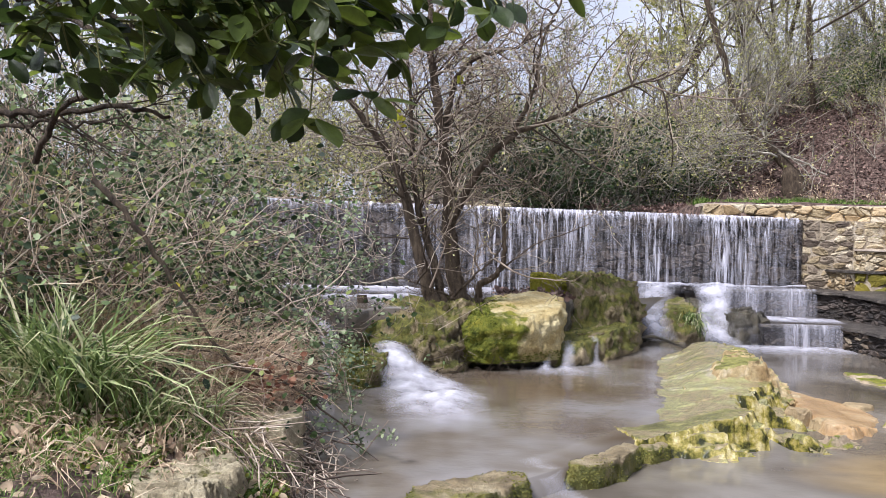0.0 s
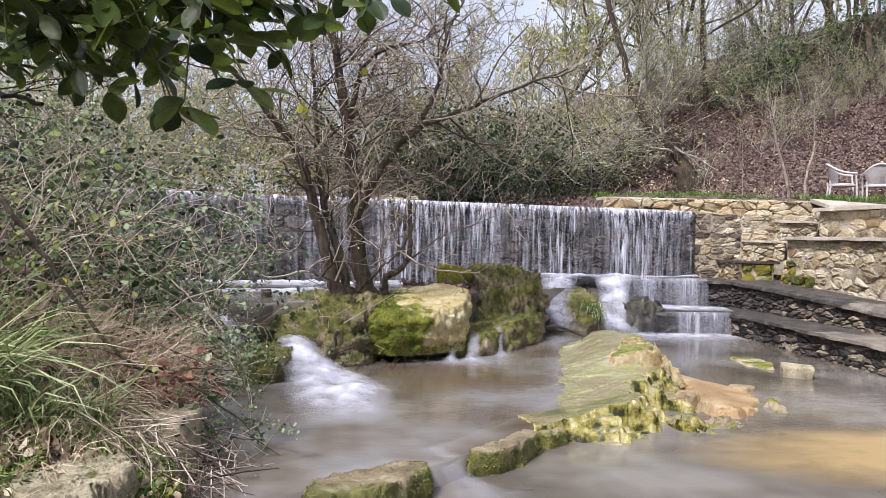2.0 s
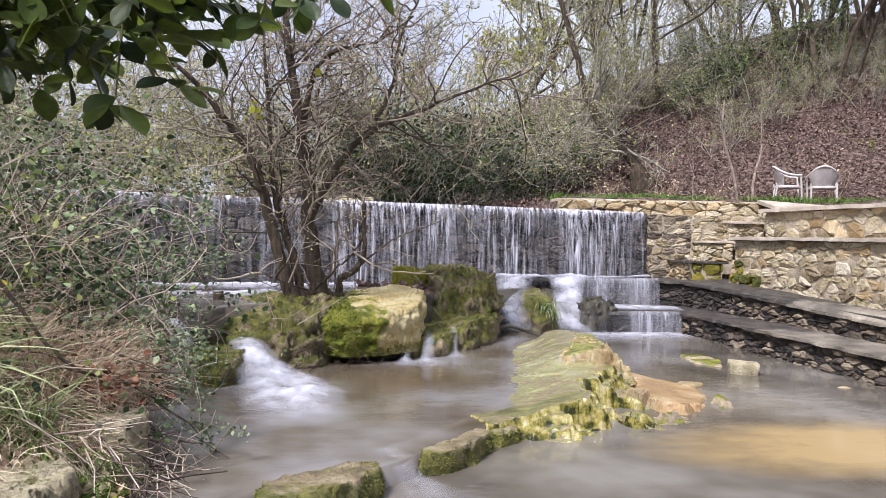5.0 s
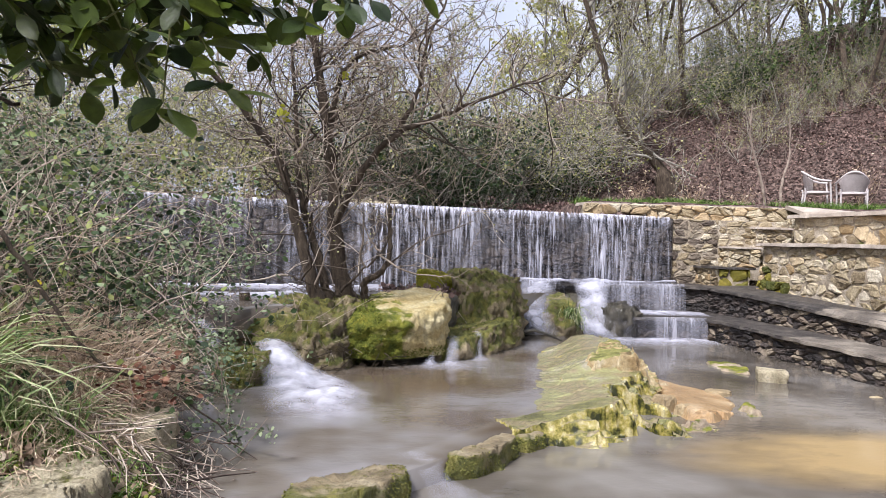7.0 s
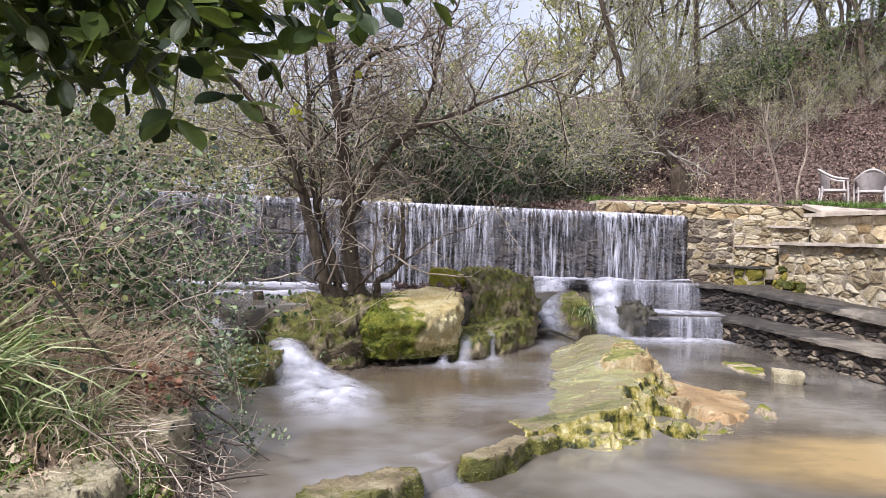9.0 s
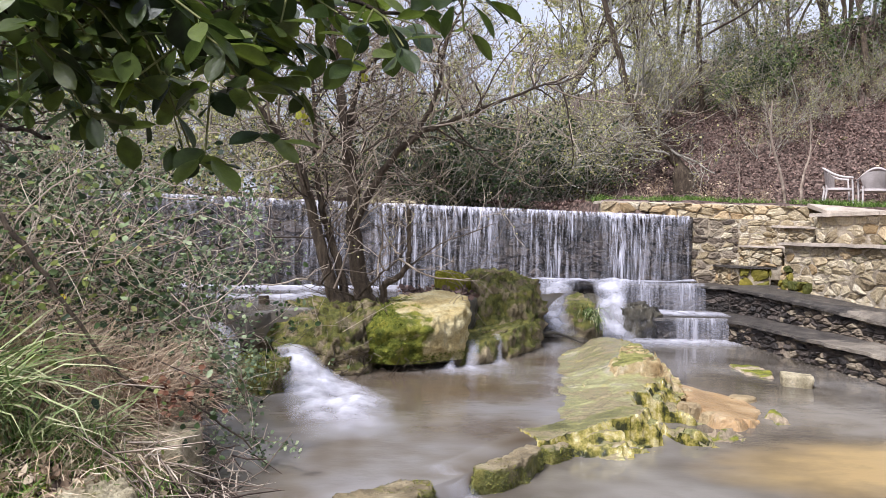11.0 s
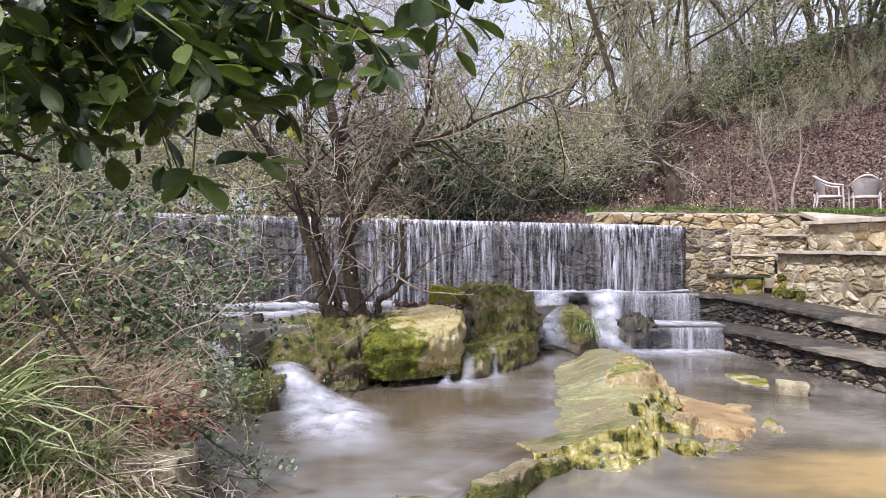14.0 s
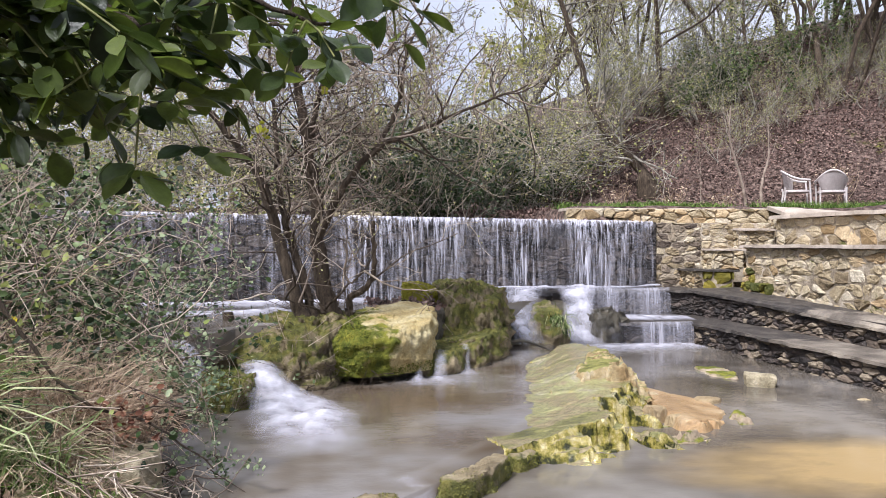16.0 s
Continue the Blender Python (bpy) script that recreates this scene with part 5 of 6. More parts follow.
def build_tree():
    rng = np.random.default_rng(5)
    root = tagged(new("island_tree"), "bare multi-stemmed tree with tangled twigs on the island rock", "tree")
    out, tips = {}, []
    for pts, r0, r1, kids, low in STEMS:
        fine = stem_line(pts, rng)
        flare = 1 + 0.5 * np.exp(-np.linspace(0, 1, len(fine)) * 14) * (pts[0][2] < 0.8)
        v, f = tubes([(fine, np.linspace(r0, r1, len(fine)) * flare)], 10)
        thing("stem", mesh_of("stem", v, f, M_BARK), parent=root)
        for _ in range(kids):
            i = max(1, int(rng.uniform(low, 0.99) * (len(fine) - 1)))
            d = fine[i] - fine[i - 1]
            d = d / np.linalg.norm(d)
            side = rng.normal(size=3)
            side -= side @ d * d
            side /= np.linalg.norm(side)
            grow(rng, fine[i], d * 0.45 + side * 0.9, rng.uniform(0.45, 1.15), 0.011, 2, out, 4, 0.38, 0.05, 0.6, 0.8, 7, tips)
    for depth, sides in ((2, 5), (1, 3), (0, 3)):
        v, f = tubes([(p, np.maximum(r, 0.0028)) for p, r in out[depth]], sides)
        thing({2: "limb", 1: "branch", 0: "twig"}[depth], mesh_of("twig", v, f, M_TREETWIG), parent=root, kind="stuff")
    tips = np.array(tips)
    v, f = leaves(tips[rng.random(len(tips)) < 0.1], rng, 0.013)
    thing("bud", mesh_of("bud", v, f, M_BUD), parent=root, kind="stuff")
    spots = np.array([(-0.5, 7.3, 2.43), (-0.1, 7.6, 3.3), (0.1, 7.5, 2.9), (-0.45, 7.25, 2.47)])
    v, f = leaves(np.repeat(spots, 5, 0) + rng.normal(0, 0.03, (20, 3)), rng, 0.05)
    thing("leaf", mesh_of("leaf", v, f, M_FRESH), parent=root, label="fresh yellow-green leaves", kind="stuff")


STEMS = [
    ([(-0.02, 7.7, 0.5), (-0.13, 7.7, 0.74), (-0.24, 7.7, 1.11), (-0.39, 7.7, 1.68), (-0.55, 7.7, 2.12), (-0.78, 7.65, 2.42), (-1.06, 7.6, 2.77), (-1.45, 7.5, 3.03)], 0.075, 0.018, 30, 0.35),
    ([(0.06, 7.78, 0.5), (-0.01, 7.8, 0.73), (-0.12, 7.8, 1.11), (-0.27, 7.8, 1.57), (-0.34, 7.85, 1.9), (-0.38, 7.9, 2.5), (-0.45, 8.0, 3.4)], 0.055, 0.015, 24, 0.4),
    ([(0.26, 7.8, 0.5), (0.17, 7.8, 0.71), (0.08, 7.8, 1.12), (0.04, 7.8, 1.52), (0.02, 7.8, 1.99), (-0.08, 7.8, 2.56), (-0.19, 7.8, 3.13), (-0.23, 7.8, 3.9)], 0.1, 0.03, 40, 0.3),
    ([(0.06, 7.8, 1.45), (0.3, 7.72, 1.99), (0.64, 7.7, 2.38), (0.98, 7.65, 2.52), (1.51, 7.6, 2.75), (2.17, 7.5, 3.03)], 0.045, 0.008, 30, 0.1),
    ([(0.6, 7.7, 2.33), (0.78, 7.8, 2.6), (0.9, 7.8, 2.91), (0.94, 7.8, 3.38), (1.19, 7.8, 3.9)], 0.03, 0.01, 16, 0.1),
    ([(-0.04, 7.8, 2.3), (0.04, 7.8, 2.9), (0.2, 7.8, 3.15), (0.39, 7.8, 3.23), (0.74, 7.8, 3.31), (1.08, 7.8, 3.6)], 0.035, 0.01, 16, 0.1),
    ([(0.05, 7.85, 1.7), (-0.1, 8.0, 2.3), (0.15, 8.2, 2.8), (0.3, 8.3, 3.6)], 0.03, 0.01, 16, 0.1),
    ([(0.38, 7.65, 0.5), (0.37, 7.62, 0.73), (0.35, 7.6, 0.86), (0.51, 7.6, 0.93), (0.61, 7.6, 1.06), (0.61, 7.6, 1.25), (0.6, 7.6, 1.62)], 0.042, 0.02, 3, 0.5),
    ([(0.1, 7.65, 0.7), (0.3, 7.5, 0.95), (0.5, 7.45, 1.1), (0.62, 7.4, 1.4)], 0.014, 0.005, 4, 0.2),
    ([(0.2, 7.62, 0.62), (0.05, 7.4, 0.75), (-0.2, 7.3, 0.85), (-0.45, 7.2, 0.95)], 0.012, 0.004, 3, 0.2),
]
build_tree()


# ---- woods behind ----
def wood_tree(seed, height, trunk, lean=0.1):
    rng = np.random.default_rng(seed)
    root = tagged(new("woodland_tree"), "bare woodland tree with greenish buds on the slope", "tree", "woodland trees")
    out, tips = {}, []
    for k in range(1 + (seed % 3)):
        grow(rng, (0.15 * k, 0.1 * k, -0.4), (rng.normal(0, lean) + 0.12 * k, rng.normal(0, lean), 1), height * rng.uniform(0.8, 1.1), trunk * (1 - 0.25 * k), 3, out, 7, 0.34, 0.3, 0.42, 0.8, 9, tips)
    v, f = tubes(out[3], 8)
    thing("trunk", mesh_of("trunk", v, f, M_BARK), parent=root)
    for depth, sides in ((2, 4), (1, 3), (0, 3)):
        v, f = tubes([(p[::2] if depth == 0 else p, np.maximum(r[::2] if depth == 0 else r, 0.007)) for p, r in out[depth]], sides)
        thing({2: "limb", 1: "branch", 0: "twig"}[depth], mesh_of("limb", v, f, M_BARK if depth == 2 else M_FARWOOD), parent=root, kind="stuff")
    tips = np.array(tips)
    v, f = leaves(tips[rng.random(len(tips)) < 0.95] + rng.normal(0, 0.03, 3), rng, 0.045)
    thing("bud", mesh_of("bud", v, f, M_BUD), parent=root, kind="stuff")
    return root


def shrub(seed, height, stems, leaf, leaf_n, name, label, mat, size):
    rng = np.random.default_rng(seed)
    root = tagged(new(name), label, "shrub", "undergrowth shrubs")
    out, tips = {}, []
    for _ in range(stems):
        a = rng.uniform(0, 2 * np.pi)
        r = rng.uniform(0, 0.5)
        grow(rng, (r * math.cos(a), r * math.sin(a), -0.2), (0.5 * math.cos(a), 0.5 * math.sin(a), 1), height * rng.uniform(0.6, 1.15), 0.016, 2, out, 5, 0.42, 0.15, 0.5, 0.7, 6, tips)
    v, f = tubes([(p, np.maximum(r, 0.006)) for p, r in out[2]], 4)
    thing("stem", mesh_of("stem", v, f, M_FARWOOD), parent=root, kind="stuff")
    v, f = tubes([(p[::2], np.maximum(r[::2], 0.005)) for p, r in out[1] + out[0]], 3)
    thing("twig", mesh_of("twig", v, f, M_FARWOOD), parent=root, kind="stuff")
    tips = np.array(tips)
    pick = tips[rng.integers(0, len(tips), leaf_n)] + rng.normal(0, 0.06, (leaf_n, 3))
    v, f = leaves(pick, rng, size)
    thing("foliage", mesh_of("foliage", v, f, mat), parent=root, kind="stuff")
    return root


def spread(kinds, spots, rng, lo, hi, tip=6):
    for n, (x, y) in enumerate(spots):
        m = pose(x, y, height(x, y), rng.uniform(-tip, tip), rng.uniform(-tip, tip), rng.uniform(0, 360))
        if n < len(kinds):
            kinds[n].matrix_basis = m
        else:
            copy_thing(kinds[n % len(kinds)], m @ Matrix.Scale(rng.uniform(lo, hi), 4))


def woods():
    rng = np.random.default_rng(77)
    kinds = [wood_tree(s, h, r) for s, h, r in ((1, 8.5, 0.085), (2, 10, 0.09), (3, 7.5, 0.07), (4, 9, 0.08), (5, 6.5, 0.055), (6, 9, 0.1))]
    spots = [(10.2, 21), (14.8, 20.8), (12.2, 20.6), (16.4, 19.4), (18, 22), (-7, 19), (11, 25), (18, 27), (-9, 27), (12, 30), (20, 30), (-6, 33), (22, 24), (13.4, 22.8), (17.5, 24.5), (20.5, 25.5), (16.6, 29), (19.2, 22.4), (21.5, 23), (17.2, 22.8), (20.4, 20.6), (24, 28), (9.2, 28), (6.5, 27), (3.5, 30), (13.8, 18.6), (17.4, 18.8)]
    spread(kinds, spots, rng, 0.85, 1.3)
    twiggy = [shrub(s, 2.8, 13, None, 2200, "hazel_shrub", "bare twiggy shrub with pale green buds", M_BUD, 0.03) for s in (11, 12, 13)]
    spots = [(3.5, 16.5), (4.6, 17.6), (1.8, 16.2), (0.0, 15.8), (-1.6, 15.5), (-3.2, 15), (5.9, 19.2), (4.2, 18.6), (0.5, 18), (-4.8, 16), (5.8, 20.6), (9.8, 21.5), (-3, 19), (11.3, 21.8), (-6, 18), (13, 23), (0.9, 20.6), (7.4, 21.6), (-4.2, 13.2), (-5.6, 14), (8.3, 21), (9.4, 22.2), (6.9, 20.3), (12.4, 22.4), (3.2, 19.2)]
    spread(twiggy, spots, rng, 0.75, 1.25)
    for n, (x, y) in enumerate([(13.4, 18.5), (15.4, 19.4), (16.6, 18.4), (12.3, 18.3), (18, 20), (14.4, 17.6), (11.2, 18.6), (16.2, 20.6), (17.6, 19.2), (14, 20), (12.9, 19.6), (10.3, 17.8)]):
        copy_thing(twiggy[n % 3], pose(x, y, height(x, y), rng.uniform(-8, 8), rng.uniform(-8, 8), rng.uniform(0, 360)) @ Matrix.Scale(rng.uniform(0.35, 0.62), 4))
    dark = [shrub(s, 1.7, 12, None, 3000, "ivy_bush", "dense dark green ivy and holly bush", M_IVY, 0.045) for s in (21, 22)]
    spots = [(1.55, 14.9), (2.6, 15.4), (0.4, 15.9), (2.8, 16.6), (-0.9, 15.6), (2.0, 14.6), (1.0, 15.2), (11.9, 20.4), (3.6, 16.9), (4.8, 18.2), (6.2, 19.4)]
    spread(dark, spots, rng, 0.7, 1.1)
    holly = [shrub(s, 2.2, 8, None, 1500, "holly_shrub", "leafy green evergreen shrub among the bare trees", M_HOLLY, 0.05) for s in (23, 24)]
    spots = [(12.4, 19.6), (14.6, 20.4), (10.9, 20.2), (11.6, 21.4), (-3.4, 17), (-1.2, 18.4)]
    spread(holly, spots, rng, 0.55, 0.85)


def leaning_tree():
    rng = np.random.default_rng(31)
    root = tagged(new("leaning_tree"), "old leaning tree with a dark stump-like base", "tree")
    out, tips = {}, []
    line = stem_line([(8.45, 18.2, height(8.45, 18.2) - 0.2), (8.35, 18.2, 3.1), (8.2, 18.3, 3.4), (7.5, 18.5, 4.1), (7.05, 18.9, 5.2), (6.75, 19, 6.5), (6.25, 19, 7.9)], rng, 0.02)
    rad = np.interp(np.linspace(0, 1, len(line)), [0, 0.15, 0.25, 1], [0.34, 0.26, 0.14, 0.06])
    v, f = tubes([(line, rad)], 10)
    thing("trunk", mesh_of("trunk", v, f, M_BARK), parent=root)
    for _ in range(26):
        i = int(rng.uniform(0.3, 0.98) * (len(line) - 1))
        grow(rng, line[i], rng.normal(size=3) * 0.8 + np.array([0, 0, 0.5]), rng.uniform(0.9, 2.2), 0.035, 2, out, 6, 0.3, 0.15, 0.5, 0.7, 6, tips)
    for depth in (2, 1, 0):
        v, f = tubes([(p, np.maximum(r, 0.006)) for p, r in out[depth]], 4 if depth == 2 else 3)
        thing({2: "limb", 1: "branch", 0: "twig"}[depth], mesh_of("limb", v, f, M_FARWOOD), parent=root, kind="stuff")
    tips = np.array(tips)
    v, f = leaves(tips[rng.random(len(tips)) < 0.4], rng, 0.03)
    thing("bud", mesh_of("bud", v, f, M_BUD), parent=root, kind="stuff")


def far_woods():
    """Thin far trees that close the valley, too many to count."""
    rng = np.random.default_rng(91)
    lines, tips = [], []
    for _ in range(130):
        a, r = rng.uniform(-0.75, 1.0), rng.uniform(26, 60)
        x, y = r * math.sin(a), r * math.cos(a)
        z = height(x, y)
        out = {}
        grow(rng, (x, y, z - 0.5), (rng.normal(0, 0.1), rng.normal(0, 0.1), 1), rng.uniform(5.5, 10) * (1 - 0.42 * float(smooth(-0.5, -0.15, a) * smooth(0.55, 0.3, a))), rng.uniform(0.04, 0.1), 2, out, 7, 0.2, 0.3, 0.35, 0.65, 4, tips)
        lines += [(p[:: 1 if d else 2], np.maximum(rr[:: 1 if d else 2], 0.016)) for d in out for p, rr in out[d]]
    v, f = tubes(lines, 3)
    root = tagged(new("far_wood"), "distant bare wood closing the valley", "wood", kind="stuff")
    thing("trunk", mesh_of("far_trunks", v, f, M_FARWOOD), parent=root, kind="stuff")
    tips = np.array(tips)
    v, f = leaves(tips[rng.random(len(tips)) < 0.6] + rng.normal(0, 0.2, (1, 3)), rng, 0.11)
    thing("bud", mesh_of("far_buds", v, f, M_BUD), parent=root, kind="stuff")


def litter():
    rng = np.random.default_rng(55)
    n = 110000
    x, y = rng.uniform(3, 20, n), rng.uniform(14.5, 25, n)
    z = ground_z(x, y) + 0.03 + 0.05 * rng.random(n)
    v, f = leaves(np.column_stack([x, y, z]), rng, 0.034)
    thing("leaf_litter", mesh_of("leaf_litter", v, f, M_LITTERLEAF), "fallen brown leaves covering the slope", "leaf litter", kind="stuff")


def tuft(name, spots, rng, n, length, width, mat, label, category="grass", droop=0.6, lean=(0, 0), kind="stuff", spread_r=0.03):
    """Grass blades that rise from the spots and arch over."""
    lines, widths = [], []
    for _ in range(n):
        p = np.array(spots[int(rng.integers(len(spots)))], float) + np.append(rng.normal(0, spread_r, 2), 0)
        a = rng.uniform(0, 2 * np.pi)
        d = np.array([math.cos(a) * 0.45 + lean[0], math.sin(a) * 0.45 + lean[1], 1.0])
        d /= np.linalg.norm(d)
        L = length * rng.uniform(0.5, 1.2)
        pts = [p]
        bend = droop * rng.uniform(0.3, 1.6)
        for s in range(5):
            pts.append(pts[-1] + d * L / 5)
            d = d + np.array([d[0] * 0.25, d[1] * 0.25, -0.36 * bend])
            d /= np.linalg.norm(d)
        pts[2:] = [q + rng.normal(0, 0.012, 3) for q in pts[2:]]
        side = np.array([-d[1], d[0], 0.15]) + rng.normal(0, 0.2, 3)
        lines.append((np.array(pts), side / np.linalg.norm(side)))
        widths.append(width * rng.uniform(0.6, 1.3))
    v, f = blades(lines, widths)
    return thing(name, mesh_of(name, v, f, mat), label, category, kind=kind)


def terrace_plants():
    rng = np.random.default_rng(61)
    spots = []
    while len(spots) < 1500:
        x = rng.uniform(4.6, 13)
        y = 13.15 - 0.19 * (x - 4.3) + abs(rng.normal(0, 0.9))
        if y < 15.6 and noise.noise(Vector((x * 0.9, y * 0.9, 2))) > -0.15:
            spots.append((x, y, height(x, y)))
    tuft("terrace_grass", spots, rng, 6500, 0.2, 0.006, M_GRASS, "short green grass on the terrace", droop=0.5)
    for n, (x, y, h) in enumerate([(6.1, 14.6, 0.55), (7.3, 14.4, 0.6), (11.6, 15.2, 0.95), (8.5, 14.8, 0.5)]):
        out, tips = {}, []
        for _ in range(9):
            grow(rng, (x + rng.normal(0, 0.05), y + rng.normal(0, 0.05), height(x, y) - 0.03), (rng.normal(0, 0.3), rng.normal(0, 0.3), 1), h * rng.uniform(0.7, 1.2), 0.007, 1, out, 5, 0.3, 0.1, 0.5, 0.6, 5, tips)
        root = tagged(new("dry_plant"), "dry straw-coloured plant on the terrace", "plant", "dry plants on the terrace")
        v, f = tubes(out[1] + out[0], 3)
        thing("stem", mesh_of("stem", v, f, M_STRAW), parent=root, kind="stuff")
        tips = np.array(tips)
        v, f = leaves((tips + rng.normal(0, 0.02, tips.shape))[::3], rng, 0.026, long=2.2)
        thing("foliage", mesh_of("foliage", v, f, M_STRAW), parent=root, kind="stuff")
    for pts, r in (([(9.2, 15, 2.1), (9.1, 15, 2.7), (8.85, 15, 3.4), (8.75, 15, 3.8), (8.8, 15, 4.4)], 0.035), ([(9.65, 15.2, 2.1), (9.66, 15.2, 2.8), (9.85, 15.2, 3.4), (9.8, 15.2, 4.2)], 0.035), ([(8.0, 14.8, 2.05), (8.02, 14.8, 2.8), (7.98, 14.8, 3.4)], 0.012)):
        line = stem_line(pts, rng, 0.006)
        root = tagged(new("sapling"), "thin bare sapling on the terrace", "sapling", "saplings on the terrace")
        v, f = tubes([(line, np.linspace(r, r * 0.35, len(line)))], 7)
        thing("trunk", mesh_of("trunk", v, f, M_TWIG), parent=root)
        out, tips = {}, []
        for _ in range(9):
            i = int(rng.uniform(0.5, 0.98) * (len(line) - 1))
            grow(rng, line[i], rng.normal(size=3) * 0.5 + np.array([0, 0, 0.9]), rng.uniform(0.3, 0.8), 0.008, 1, out, 4, 0.3, 0.2, 0.5, 0.6, 5, tips)
        v, f = tubes(out[1] + out[0], 3)
        thing("twig", mesh_of("twig", v, f, M_TWIG), parent=root, kind="stuff")


woods()
leaning_tree()
far_woods()
litter()
terrace_plants()


# ---- bank ----
def bush(name, centre, size, canes, leaf_n, leaf_size, mat_leaf, mat_cane, label, seed, category="bush", lean=(0.0, 0.0)):
    rng = np.random.default_rng(seed)
    root = tagged(new(name), label, category)
    c, s = np.array(centre, float), np.array(size, float)
    out, tips = {}, []
    for _ in range(canes):
        x, y = c[0] + rng.uniform(-1, 1) * s[0], c[1] + rng.uniform(-1, 1) * s[1]
        p = (x, y, height(x, y) - 0.05)
        grow(rng, p, (rng.normal(0, 0.4) + lean[0], rng.normal(0, 0.4) + lean[1], 1), s[2] * rng.uniform(0.5, 1.25), 0.0065, 1, out, 7, 0.55, -0.12, 0.5, 0.9, 8, tips)
    v, f = tubes(out[1], 4)
    thing("cane", mesh_of("cane", v, f, mat_cane), parent=root, kind="stuff")
    v, f = tubes([(p[::2], np.maximum(r[::2], 0.0016)) for p, r in out[0]], 3)
    thing("shoot", mesh_of("shoot", v, f, mat_cane), parent=root, kind="stuff")
    tips = np.array(tips)
    pick = tips[rng.integers(0, len(tips), leaf_n)] + rng.normal(0, 0.03, (leaf_n, 3))
    v, f = leaves(pick, rng, leaf_size)
    thing("foliage", mesh_of("foliage", v, f, mat_leaf), parent=root, kind="stuff")
    # Dark ivy leaves added low among the canes to paint in shaded gaps.
    low = tips[tips[:, 2] < np.percentile(tips[:, 2], 75)]
    pick = low[rng.integers(0, len(low), leaf_n // 4)] + rng.normal(0, 0.05, (leaf_n // 4, 3))
    v, f = leaves(pick, rng, leaf_size * 1.1)
    thing("ivy", mesh_of("ivy", v, f, M_IVY), parent=root, label="dark ivy leaves added among the canes as painted shade", kind="stuff")
    return root


bush("bramble_thicket", (-1.9, 5.2, 0.6), (0.7, 0.9, 1.25), 120, 6500, 0.025, M_BRAMBLE, M_TWIG, "tangled bramble thicket with small green leaves and dry canes", 41, lean=(0.1, 0))
bush("bramble_thicket", (-2.4, 7.2, 0.8), (0.8, 1.2, 1.5), 140, 9000, 0.028, M_BRAMBLE, M_TWIG, "tall tangled bramble and ivy beside the upper pool", 42, lean=(0.15, 0))
bush("bramble_thicket", (-3.1, 5.2, 1.0), (0.8, 1.6, 1.6), 140, 7500, 0.026, M_BRAMBLE, M_TWIG, "tall tangled bramble and ivy on the bank", 43)
bush("bramble_thicket", (-4.6, 7.5, 1.0), (1.1, 2.2, 2.3), 130, 8000, 0.036, M_BRAMBLE, M_TWIG, "tall dense thicket high on the bank", 44)
bush("bramble_thicket", (-3.9, 10.4, 1.0), (0.9, 1.4, 2.2), 120, 8000, 0.036, M_BRAMBLE, M_TWIG, "tall dense thicket at the end of the weir", 45)
bush("bramble_thicket", (-2.4, 4.2, 0.7), (0.5, 0.6, 1.2), 110, 3200, 0.022, M_BRAMBLE, M_STRAW, "dry canes and bramble leaves above the sedge", 46)
bush("leafy_bramble", (-2.15, 4.3, 0.7), (0.5, 0.5, 1.3), 60, 1500, 0.024, M_LIGHTLEAF, M_TWIG, "bramble with fresh light green leaves above the sedge", 48, lean=(0.1, -0.1))
bush("yellow_thicket", (-2.6, 13.4, 1.2), (1.4, 1.0, 2.1), 60, 4200, 0.035, M_BUD, M_TWIG, "light spring shrub with yellow-green leaves behind the weir", 47)


